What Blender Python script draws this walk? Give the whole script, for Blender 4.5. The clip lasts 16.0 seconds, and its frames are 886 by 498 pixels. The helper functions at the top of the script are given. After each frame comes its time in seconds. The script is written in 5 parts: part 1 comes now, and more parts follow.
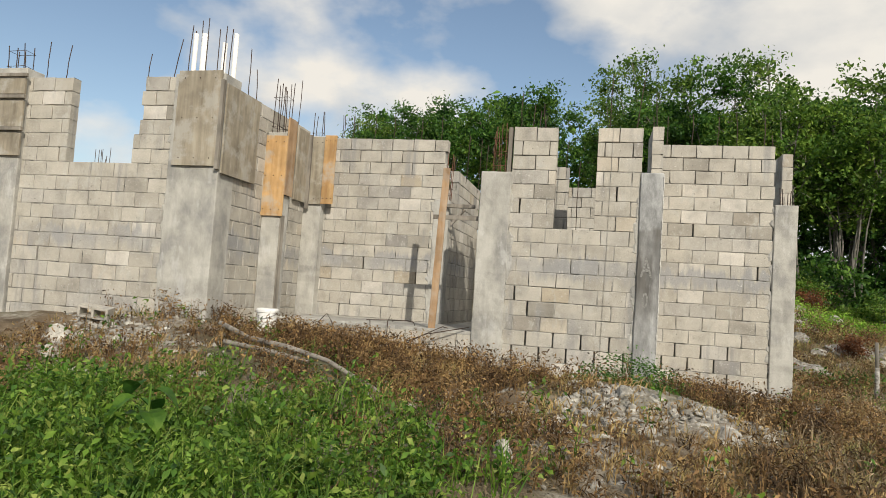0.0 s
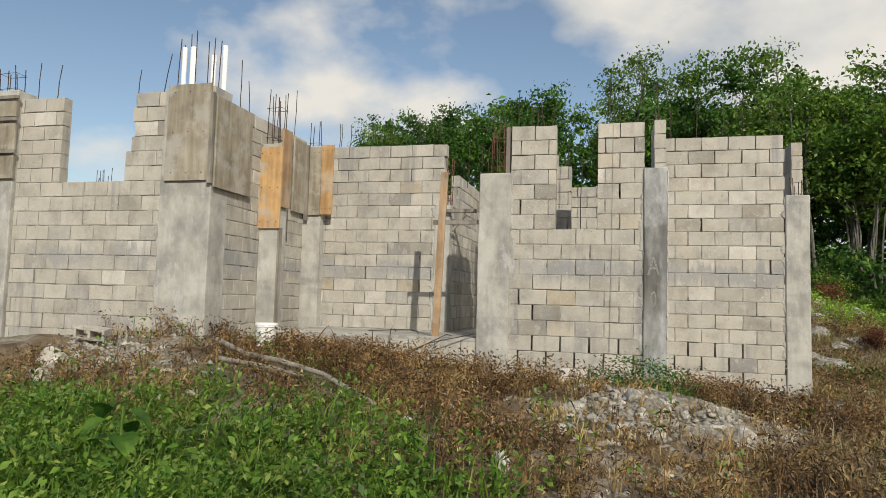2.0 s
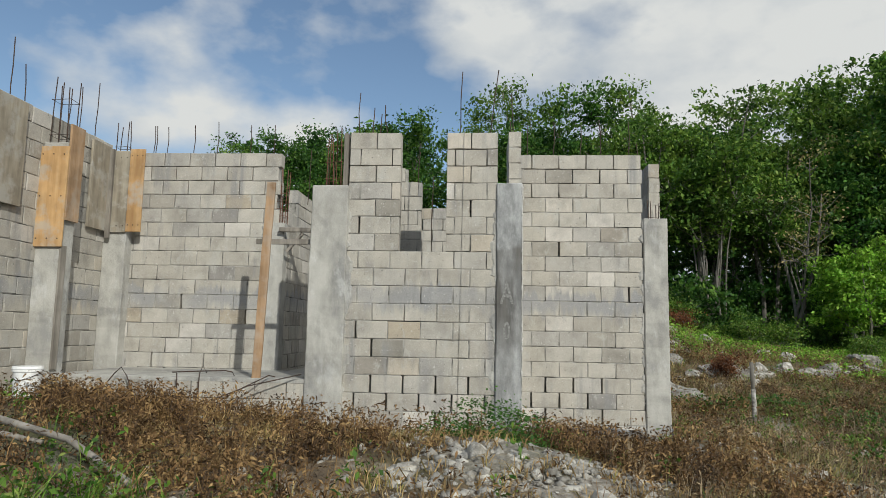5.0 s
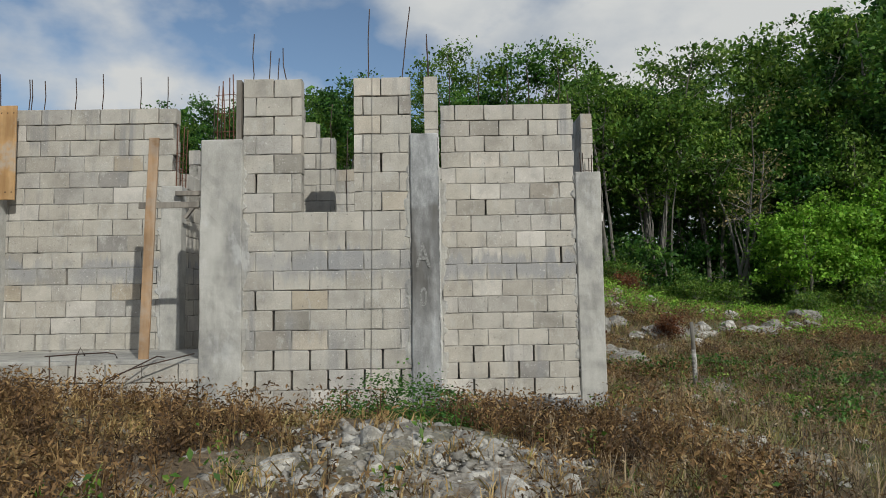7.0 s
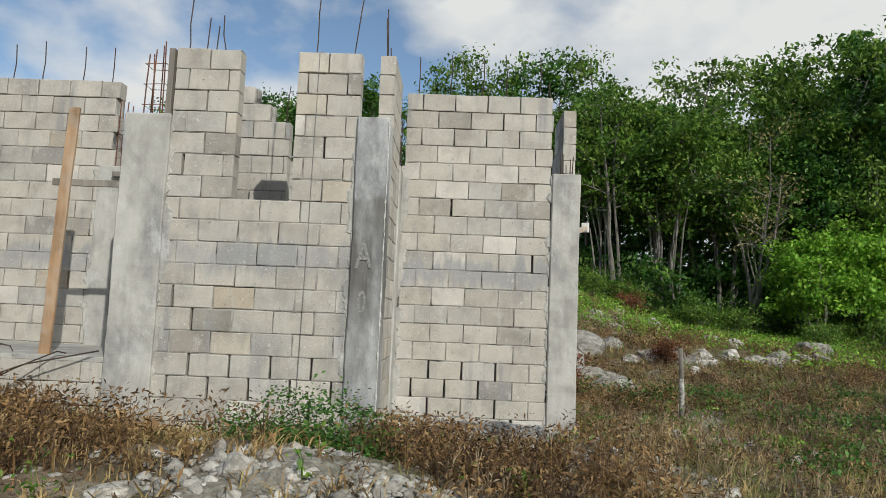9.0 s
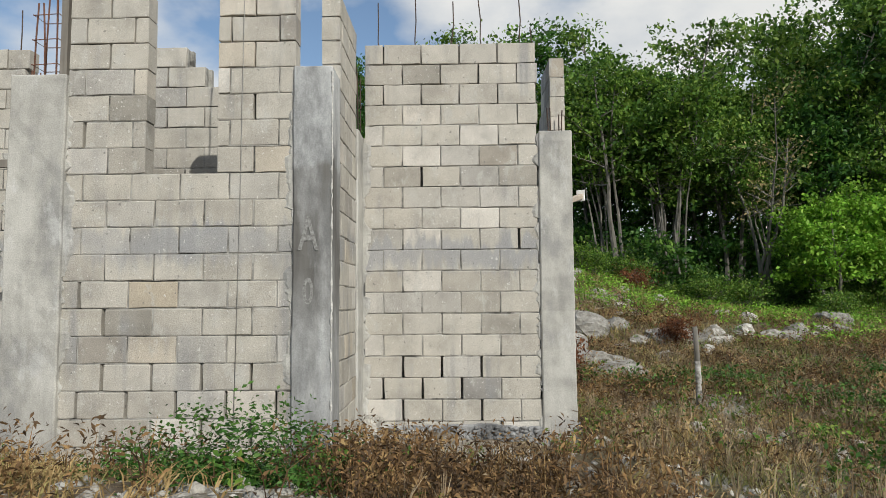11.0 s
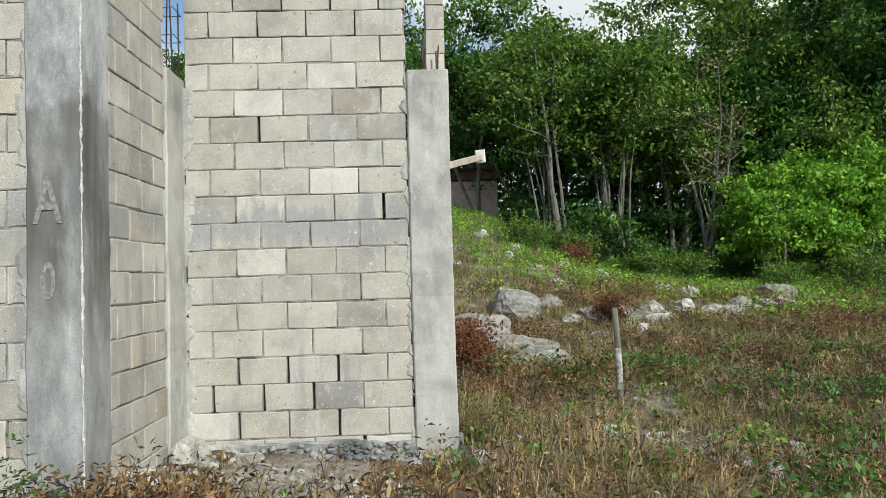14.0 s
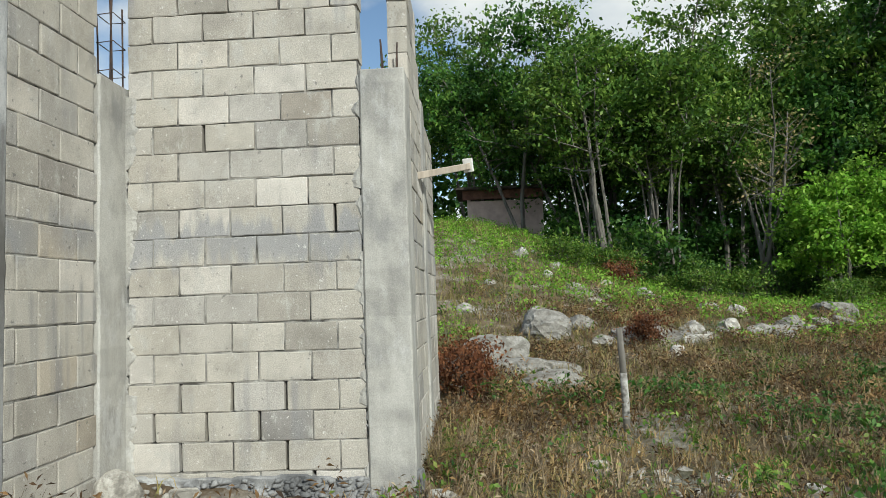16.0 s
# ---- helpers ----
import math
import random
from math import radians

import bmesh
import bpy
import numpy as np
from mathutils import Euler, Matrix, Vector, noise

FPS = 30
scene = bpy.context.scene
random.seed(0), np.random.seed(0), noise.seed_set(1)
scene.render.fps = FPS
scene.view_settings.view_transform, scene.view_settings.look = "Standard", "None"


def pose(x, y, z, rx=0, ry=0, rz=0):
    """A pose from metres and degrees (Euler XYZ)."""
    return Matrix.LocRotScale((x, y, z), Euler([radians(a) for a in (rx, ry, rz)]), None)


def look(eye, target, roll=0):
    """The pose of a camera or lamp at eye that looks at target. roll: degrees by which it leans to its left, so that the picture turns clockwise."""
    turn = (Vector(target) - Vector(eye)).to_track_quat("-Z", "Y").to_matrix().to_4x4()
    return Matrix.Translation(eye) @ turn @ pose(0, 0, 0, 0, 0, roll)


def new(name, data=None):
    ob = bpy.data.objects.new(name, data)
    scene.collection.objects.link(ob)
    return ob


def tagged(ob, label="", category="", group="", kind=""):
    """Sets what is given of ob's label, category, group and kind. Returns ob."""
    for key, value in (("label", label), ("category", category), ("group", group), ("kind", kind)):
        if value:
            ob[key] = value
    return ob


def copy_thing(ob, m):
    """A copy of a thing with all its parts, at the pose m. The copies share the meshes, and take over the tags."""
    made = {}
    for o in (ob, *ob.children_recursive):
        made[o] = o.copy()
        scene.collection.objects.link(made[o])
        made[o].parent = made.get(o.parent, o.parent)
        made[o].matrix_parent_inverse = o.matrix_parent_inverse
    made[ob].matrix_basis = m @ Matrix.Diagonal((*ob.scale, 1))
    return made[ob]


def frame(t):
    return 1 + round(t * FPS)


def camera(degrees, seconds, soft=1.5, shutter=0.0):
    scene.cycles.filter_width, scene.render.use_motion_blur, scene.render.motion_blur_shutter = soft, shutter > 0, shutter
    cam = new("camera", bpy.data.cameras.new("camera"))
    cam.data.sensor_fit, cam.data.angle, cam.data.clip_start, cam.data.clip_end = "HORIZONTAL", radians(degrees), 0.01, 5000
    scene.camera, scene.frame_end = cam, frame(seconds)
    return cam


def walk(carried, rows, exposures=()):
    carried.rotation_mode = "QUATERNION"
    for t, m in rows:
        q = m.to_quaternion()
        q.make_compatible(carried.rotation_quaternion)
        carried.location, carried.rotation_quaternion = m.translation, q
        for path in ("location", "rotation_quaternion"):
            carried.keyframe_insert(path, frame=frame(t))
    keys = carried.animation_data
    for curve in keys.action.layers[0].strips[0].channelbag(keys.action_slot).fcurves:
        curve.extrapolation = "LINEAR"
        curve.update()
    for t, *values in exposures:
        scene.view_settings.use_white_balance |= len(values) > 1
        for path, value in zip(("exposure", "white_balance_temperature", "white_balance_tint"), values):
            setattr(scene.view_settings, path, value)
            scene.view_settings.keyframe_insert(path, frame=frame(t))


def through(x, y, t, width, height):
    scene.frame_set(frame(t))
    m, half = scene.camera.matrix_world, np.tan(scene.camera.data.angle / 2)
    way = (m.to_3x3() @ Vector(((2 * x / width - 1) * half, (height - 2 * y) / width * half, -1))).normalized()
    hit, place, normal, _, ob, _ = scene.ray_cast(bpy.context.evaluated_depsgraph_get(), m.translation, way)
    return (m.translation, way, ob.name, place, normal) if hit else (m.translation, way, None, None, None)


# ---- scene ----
cam = camera(66.5, 16.0, soft=0.8)
EXPOSURES = [(0, -0.22, 7200, 9), (2.5, -0.36, 7050, 8), (3.5, -0.40, 6550, 5), (5, -0.47, 6500, 6), (7, -0.64, 6450, 7), (8, -0.5, 6450, 8), (9, -0.36, 6500, 7), (11.5, -0.28, 6550, 8), (12, -0.12, 6400, 6), (14, -0.06, 6350, 4), (15, -0.14, 6350, 3), (16, -0.18, 6350, 3)]
PATH = [
    (0, (-0.009, 0.366, 1.457), (-0.462, 2.31, 1.584), 3.9),
    (0.5, (-0.021, 0.359, 1.448), (-0.469, 2.303, 1.597), 4.1),
    (1, (-0.002, 0.359, 1.436), (-0.438, 2.308, 1.557), 4.4),
    (1.5, (0.004, 0.463, 1.441), (-0.472, 2.401, 1.563), 2.7),
    (2, (0.125, 0.636, 1.444), (-0.37, 2.568, 1.594), 1.6),
    (2.5, (0.156, 0.75, 1.436), (-0.322, 2.689, 1.545), 1.8),
    (3, (0.174, 0.958, 1.472), (-0.129, 2.927, 1.65), 3.1),
    (3.5, (0.115, 1.122, 1.463), (0.039, 3.109, 1.677), 0.2),
    (4, (0.171, 1.347, 1.459), (0.017, 3.319, 1.75), 0.5),
    (4.2, (0.22, 1.494, 1.483), (0.083, 3.466, 1.787), 2.2),

    (6.5, (0.637, 2.545, 1.527), (0.559, 4.542, 1.602), -2.6),
    (7, (0.795, 2.773, 1.486), (0.799, 4.767, 1.639), -0.9),
    (7.5, (0.876, 2.977, 1.502), (0.621, 4.948, 1.731), -2.0),
    (8, (1.233, 2.971, 1.506), (0.786, 4.916, 1.641), -1.1),
    (8.5, (1.343, 3.327, 1.448), (1.135, 5.315, 1.532), -0.4),
    (9, (1.463, 3.628, 1.466), (1.417, 5.619, 1.652), 2.4),
    (11.3, (1.806, 5.034, 1.462), (1.754, 7.029, 1.591), -1.8),
    (11.5, (1.862, 5.22, 1.449), (1.839, 7.219, 1.502), -3.8),
    (12, (1.959, 5.42, 1.482), (1.92, 7.416, 1.605), -5.0),
    (12.5, (2.087, 5.715, 1.486), (2.189, 7.711, 1.531), -5.1),
    (13, (2.23, 5.849, 1.491), (2.275, 7.847, 1.571), -5.4),
    (13.5, (2.463, 6.004, 1.505), (2.47, 8.003, 1.548), -4.5),
    (14, (2.577, 6.104, 1.495), (2.644, 8.101, 1.575), -1.7),
    (14.5, (2.71, 6.291, 1.489), (2.73, 8.287, 1.622), -0.7),
    (15, (2.886, 6.378, 1.468), (2.72, 8.361, 1.664), -2.7),
    (15.5, (3.156, 6.456, 1.481), (2.871, 8.429, 1.633), -2.3),
    (16, (3.32, 6.613, 1.446), (3.209, 8.605, 1.594), -2.1),
]
walk(cam, [(t, look(eye, target, roll)) for t, eye, target, roll in PATH], EXPOSURES)

# ---------------------------------------------------------------- light
SUN_AZ = Vector((0.79, -1.45, 0)).normalized()
SUN_EL = radians(32)
world = bpy.data.worlds.new("sky")
scene.world = world
world.use_nodes = True
wn, wl = world.node_tree.nodes, world.node_tree.links
wn.clear()
w_out = wn.new("ShaderNodeOutputWorld")
w_bg = wn.new("ShaderNodeBackground")
w_cl = wn.new("ShaderNodeBackground")
w_mix = wn.new("ShaderNodeMixShader")
w_sky = wn.new("ShaderNodeTexSky")
w_sky.sky_type, w_sky.sun_disc = "NISHITA", False
w_sky.sun_elevation = SUN_EL
w_sky.sun_rotation = math.atan2(SUN_AZ.x, SUN_AZ.y)
w_sky.air_density, w_sky.dust_density, w_sky.ozone_density = 1.0, 0.7, 1.6
w_bg.inputs["Strength"].default_value = 0.15
w_cl.inputs["Color"].default_value = (0.93, 0.95, 1.0, 1)
w_cl.inputs["Strength"].default_value = 0.98
w_tc = wn.new("ShaderNodeTexCoord")
w_map = wn.new("ShaderNodeMapping")
w_map.inputs["Scale"].default_value = (1.0, 1.0, 1.7)
w_map.inputs["Location"].default_value = (0.35, 0.0, 0.1)
w_no = wn.new("ShaderNodeTexNoise")
w_no.inputs["Scale"].default_value = 2.9
w_no.inputs["Detail"].default_value = 7
w_no.inputs["Roughness"].default_value = 0.5
w_ra = wn.new("ShaderNodeValToRGB")
w_ra.color_ramp.elements[0].position = 0.415
w_ra.color_ramp.elements[1].position = 0.55
wl.new(w_tc.outputs["Generated"], w_map.inputs["Vector"])
wl.new(w_map.outputs["Vector"], w_no.inputs["Vector"])
w_sep = wn.new("ShaderNodeSeparateXYZ")
w_add = wn.new("ShaderNodeMath")
w_add.operation = "MULTIPLY_ADD"
w_add.inputs[1].default_value = 0.13
wl.new(w_tc.outputs["Generated"], w_sep.inputs[0])
wl.new(w_sep.outputs["X"], w_add.inputs[0])
wl.new(w_no.outputs["Fac"], w_add.inputs[2])
wl.new(w_add.outputs[0], w_ra.inputs["Fac"])
wl.new(w_ra.outputs["Color"], w_mix.inputs["Fac"])
w_no2 = wn.new("ShaderNodeTexNoise")
w_no2.inputs["Scale"].default_value, w_no2.inputs["Detail"].default_value = 5.5, 6
w_ra2 = wn.new("ShaderNodeValToRGB")
w_ra2.color_ramp.elements[0].position, w_ra2.color_ramp.elements[0].color = 0.38, (0.70, 0.75, 0.83, 1)
w_ra2.color_ramp.elements[1].position, w_ra2.color_ramp.elements[1].color = 0.60, (1.0, 1.0, 1.0, 1)
wl.new(w_map.outputs["Vector"], w_no2.inputs["Vector"])
wl.new(w_no2.outputs["Fac"], w_ra2.inputs["Fac"])
wl.new(w_ra2.outputs["Color"], w_cl.inputs["Color"])
wl.new(w_sky.outputs["Color"], w_bg.inputs["Color"])
wl.new(w_bg.outputs["Background"], w_mix.inputs[1])
wl.new(w_cl.outputs["Background"], w_mix.inputs[2])
wl.new(w_mix.outputs["Shader"], w_out.inputs["Surface"])
sun = new("sun", bpy.data.lights.new("sun", "SUN"))
sun.data.energy, sun.data.angle, sun.data.color = 4.5, radians(0.6), (1.0, 0.965, 0.90)
sun_at = Vector((SUN_AZ.x * math.cos(SUN_EL), SUN_AZ.y * math.cos(SUN_EL), math.sin(SUN_EL))) * 60
sun.matrix_world = look(sun_at, (0, 0, 0))


# ---------------------------------------------------------------- materials
class Mat:
    """A small helper round a Principled material."""

    def __init__(self, name, rough=0.85):
        self.m = bpy.data.materials.new(name)
        self.m.use_nodes = True
        self.n, self.l = self.m.node_tree.nodes, self.m.node_tree.links
        self.b = self.n["Principled BSDF"]
        self.b.inputs["Roughness"].default_value = rough
        self.pos = self.n.new("ShaderNodeNewGeometry").outputs["Position"]

    def noise(self, scale, detail=4, stretch=(1, 1, 1), rough=0.55, source=None):
        mp = self.n.new("ShaderNodeMapping")
        mp.inputs["Scale"].default_value = stretch
        self.l.new(source or self.pos, mp.inputs["Vector"])
        t = self.n.new("ShaderNodeTexNoise")
        t.inputs["Scale"].default_value, t.inputs["Detail"].default_value = scale, detail
        t.inputs["Roughness"].default_value = rough
        self.l.new(mp.outputs["Vector"], t.inputs["Vector"])
        return t.outputs["Fac"]

    def ramp(self, fac, *stops):
        r = self.n.new("ShaderNodeValToRGB")
        e = r.color_ramp.elements
        while len(e) < len(stops):
            e.new(0.5)
        for k, (p, c) in enumerate(stops):
            e[k].position = p
            e[k].color = (*c, 1) if isinstance(c, tuple) else (c, c, c, 1)
        self.l.new(fac, r.inputs["Fac"])
        return r.outputs["Color"]

    def mix(self, fac, a, b, how="MIX"):
        x = self.n.new("ShaderNodeMix")
        x.data_type, x.blend_type = "RGBA", how
        for sock, v in ((x.inputs[0], fac), (x.inputs[6], a), (x.inputs[7], b)):
            if isinstance(v, (int, float)):
                sock.default_value = v
            elif isinstance(v, tuple):
                sock.default_value = (*v, 1)
            else:
                self.l.new(v, sock)
        return x.outputs[2]

    def obrand(self):
        return self.n.new("ShaderNodeObjectInfo").outputs["Random"]

    def island(self):
        return self.n.new("ShaderNodeNewGeometry").outputs["Random Per Island"]

    def bump(self, height, strength=0.3, distance=0.01):
        u = self.n.new("ShaderNodeBump")
        u.inputs["Strength"].default_value, u.inputs["Distance"].default_value = strength, distance
        self.l.new(height, u.inputs["Height"])
        self.l.new(u.outputs["Normal"], self.b.inputs["Normal"])

    def done(self, colour):
        self.l.new(colour, self.b.inputs["Base Color"])
        return self.m


def make_block_material():
    m = Mat("concrete_block", 0.92)
    tone = m.ramp(m.obrand(), (0.0, (0.316, 0.295, 0.257)), (0.12, (0.408, 0.381, 0.334)), (0.45, (0.449, 0.421, 0.367)),
                  (0.72, (0.484, 0.455, 0.401)), (0.84, (0.357, 0.342, 0.315)), (0.92, (0.592, 0.559, 0.506)), (0.975, (0.428, 0.371, 0.287)), (1.0, (0.286, 0.272, 0.253)))
    c = m.mix(1.0, tone, m.ramp(m.noise(3.1, 6, rough=0.62), (0.28, 0.70), (0.5, 0.98), (0.72, 1.14)), "MULTIPLY")
    # mortar wiped over the faces
    smear = m.ramp(m.noise(4.6, 8, (1.4, 1.4, 0.8), 0.72), (0.54, 0.0), (0.63, 0.62))
    c = m.mix(smear, c, (0.48, 0.47, 0.435))
    # washed-down cement below one course, ragged at its lower edge
    sep = m.n.new("ShaderNodeSeparateXYZ")
    m.l.new(m.pos, sep.inputs[0])
    add = m.n.new("ShaderNodeMath")
    add.operation = "MULTIPLY_ADD"
    m.l.new(m.noise(10, 4, (1, 1, 0.12)), add.inputs[0])
    add.inputs[1].default_value = 0.62
    m.l.new(sep.outputs["Z"], add.inputs[2])
    rng = m.n.new("ShaderNodeMapRange")
    rng.inputs[1].default_value, rng.inputs[2].default_value = 0.0, 5.0
    m.l.new(add.outputs[0], rng.inputs[0])
    band = m.ramp(rng.outputs[0], (0.405, 0.0), (0.43, 0.75), (0.462, 0.75), (0.475, 0.0))
    band = m.mix(1.0, band, m.ramp(m.noise(1.1, 3), (0.38, 0.15), (0.55, 1.0)), "MULTIPLY")
    c = m.mix(band, c, (0.29, 0.295, 0.305))
    streak = m.ramp(m.noise(8, 5, (1, 1, 0.07)), (0.52, 0.0), (0.66, 0.7))
    zone = m.ramp(m.noise(0.9, 3, (1, 1, 1.6)), (0.45, 0.0), (0.6, 1.0))
    c = m.mix(m.mix(1.0, streak, zone, "MULTIPLY"), c, (0.25, 0.25, 0.25))
    c = m.mix(m.ramp(m.noise(42, 2), (0.67, 0.0), (0.72, 0.6)), c, (0.70, 0.69, 0.66))
    c = m.mix(m.ramp(m.noise(24, 3), (0.67, 0.0), (0.72, 0.7)), c, (0.15, 0.147, 0.14))
    grain = m.noise(150, 3)
    c = m.mix(0.7, c, m.ramp(grain, (0.3, 0.66), (0.7, 1.2)), "MULTIPLY")
    m.bump(m.mix(0.4, grain, m.noise(24, 4)), 0.6, 0.009)
    return m.done(c)


def make_mortar():
    m = Mat("mortar", 0.95)
    c = m.ramp(m.noise(4.5, 7, rough=0.68), (0.37, (0.075, 0.072, 0.065)), (0.45, (0.22, 0.213, 0.195)), (0.57, (0.38, 0.37, 0.34)))
    m.bump(m.noise(55, 4), 0.8, 0.012)
    return m.done(c)


def make_concrete(name="cast_concrete", a=(0.28, 0.277, 0.265), b=(0.385, 0.375, 0.345), d=(0.47, 0.46, 0.425)):
    m = Mat(name, 0.85)
    cloud = m.noise(2.0, 9, (1.2, 1.2, 0.8), 0.66)
    c = m.ramp(cloud, (0.38, a), (0.5, b), (0.61, d))
    c = m.mix(m.ramp(m.noise(4.5, 6, (1, 1, 0.5), 0.7), (0.55, 0.0), (0.64, 0.5)), c, (0.55, 0.55, 0.54))
    st = m.ramp(m.noise(9, 6, (1, 1, 0.16), 0.65), (0.34, 0.68), (0.5, 1.02))
    c = m.mix(0.4, c, st, "MULTIPLY")
    lift = m.ramp(m.noise(1.3, 3, (0.12, 0.12, 1.6)), (0.46, 0.86), (0.49, 1.05))
    c = m.mix(0.6, c, lift, "MULTIPLY")
    c = m.mix(0.6, c, m.ramp(m.noise(110, 3), (0.3, 0.7), (0.7, 1.2)), "MULTIPLY")
    pit = m.ramp(m.noise(60, 2), (0.70, 0.0), (0.75, 0.5))
    c = m.mix(pit, c, (0.2, 0.2, 0.2))
    m.bump(m.mix(0.4, m.noise(14, 5, (1, 1, 0.3)), m.noise(120, 3)), 0.35, 0.01)
    return m.done(c)


def make_ground():
    m = Mat("soil_and_limestone", 0.97)
    soil = m.ramp(m.noise(2.2, 6), (0.3, (0.09, 0.065, 0.04)), (0.52, (0.19, 0.138, 0.084)), (0.72, (0.34, 0.27, 0.185)))
    lime = m.ramp(m.noise(13, 6), (0.3, (0.16, 0.14, 0.115)), (0.52, (0.36, 0.335, 0.29)), (0.72, (0.58, 0.555, 0.50)))
    where = m.ramp(m.noise(0.55, 6, rough=0.68), (0.50, 0.0), (0.62, 0.85))
    c = m.mix(where, soil, lime)
    for cx, cy, rx, ry in ((0.85, 7.4, 1.9, 1.35), (-5.2, 7.2, 1.9, 1.0), (4.7, 10.4, 1.5, 1.3), (3.1, 8.3, 1.4, 0.8), (1.8, 10.8, 1.4, 1.0), (0.2, 5.7, 1.3, 0.8)):
        mp = m.n.new("ShaderNodeMapping")
        mp.inputs["Location"].default_value = (-cx / rx, -cy / ry, 0)
        mp.inputs["Scale"].default_value = (1 / rx, 1 / ry, 0)
        m.l.new(m.pos, mp.inputs["Vector"])
        ln = m.n.new("ShaderNodeVectorMath")
        ln.operation = "LENGTH"
        m.l.new(mp.outputs["Vector"], ln.inputs[0])
        far = m.mix(1.0, ln.outputs["Value"], m.noise(3.2, 8, rough=0.78), "ADD")
        c = m.mix(m.ramp(far, (0.85, 0.8), (1.35, 0.0)), c, lime)
    green = m.ramp(m.noise(0.35, 5), (0.50, 0.0), (0.66, 0.7))
    c = m.mix(green, c, (0.06, 0.085, 0.025))
    m.bump(m.noise(24, 6, rough=0.7), 0.9, 0.05)
    return m.done(c)


def make_rubble():
    m = Mat("limestone", 0.95)
    c = m.ramp(m.noise(7, 6, rough=0.65), (0.3, (0.22, 0.20, 0.17)), (0.5, (0.43, 0.41, 0.365)), (0.72, (0.66, 0.64, 0.59)))
    c = m.mix(0.8, c, m.ramp(m.island(), (0.0, 0.38), (1.0, 1.05)), "MULTIPLY")
    c = m.mix(m.ramp(m.noise(3.4, 8, (1, 1, 1.6), 0.72), (0.52, 0.0), (0.60, 0.7)), c, (0.16, 0.15, 0.13))
    m.bump(m.noise(28, 5), 0.8, 0.03)
    return m.done(c)


def make_leaf(name, *cols, through=0.25, rough=0.55, grain=2.6):
    m = Mat(name, rough)
    clump = m.ramp(m.noise(grain, 4, rough=0.6), (0.34, 0.0), (0.66, 1.0))
    tone = m.mix(0.5, m.island(), clump)
    c = m.ramp(tone, *[(0.12 + 0.76 * k / (len(cols) - 1), q) for k, q in enumerate(cols)])
    c = m.mix(0.8, c, m.ramp(m.noise(0.7 * grain, 3), (0.32, 0.5), (0.68, 1.25)), "MULTIPLY")
    m.b.inputs["Specular IOR Level"].default_value = 0.3
    tr = m.n.new("ShaderNodeBsdfTranslucent")
    mx = m.n.new("ShaderNodeMixShader")
    mx.inputs[0].default_value = through
    m.l.new(c, tr.inputs["Color"])
    m.l.new(m.b.outputs[0], mx.inputs[1])
    m.l.new(tr.outputs[0], mx.inputs[2])
    m.l.new(mx.outputs[0], m.n["Material Output"].inputs["Surface"])
    return m.done(c)


def make_wood(name, a, b, d, stain=0.5, dust=0.0):
    m = Mat(name, 0.75)
    g = m.noise(11, 6, (1, 1, 0.08), 0.6)
    c = m.ramp(g, (0.3, a), (0.55, b), (0.75, d))
    c = m.mix(stain, c, m.ramp(m.noise(3.2, 5), (0.35, 0.45), (0.6, 1.1)), "MULTIPLY")
    c = m.mix(m.ramp(m.noise(2.4, 7, rough=0.7), (0.50, 0.0), (0.60, 0.75 * dust)), c, (0.40, 0.385, 0.35))
    m.bump(g, 0.3, 0.006)
    return m.done(c)


def make_plain(name, a, b, rough=0.6, metal=0.0, scale=20):
    m = Mat(name, rough)
    m.b.inputs["Metallic"].default_value = metal
    n = m.noise(scale, 5)
    m.bump(n, 0.25, 0.004)
    return m.done(m.ramp(n, (0.35, a), (0.65, b)))


BLOCK, MORTAR, CONCRETE = make_block_material(), make_mortar(), make_concrete()


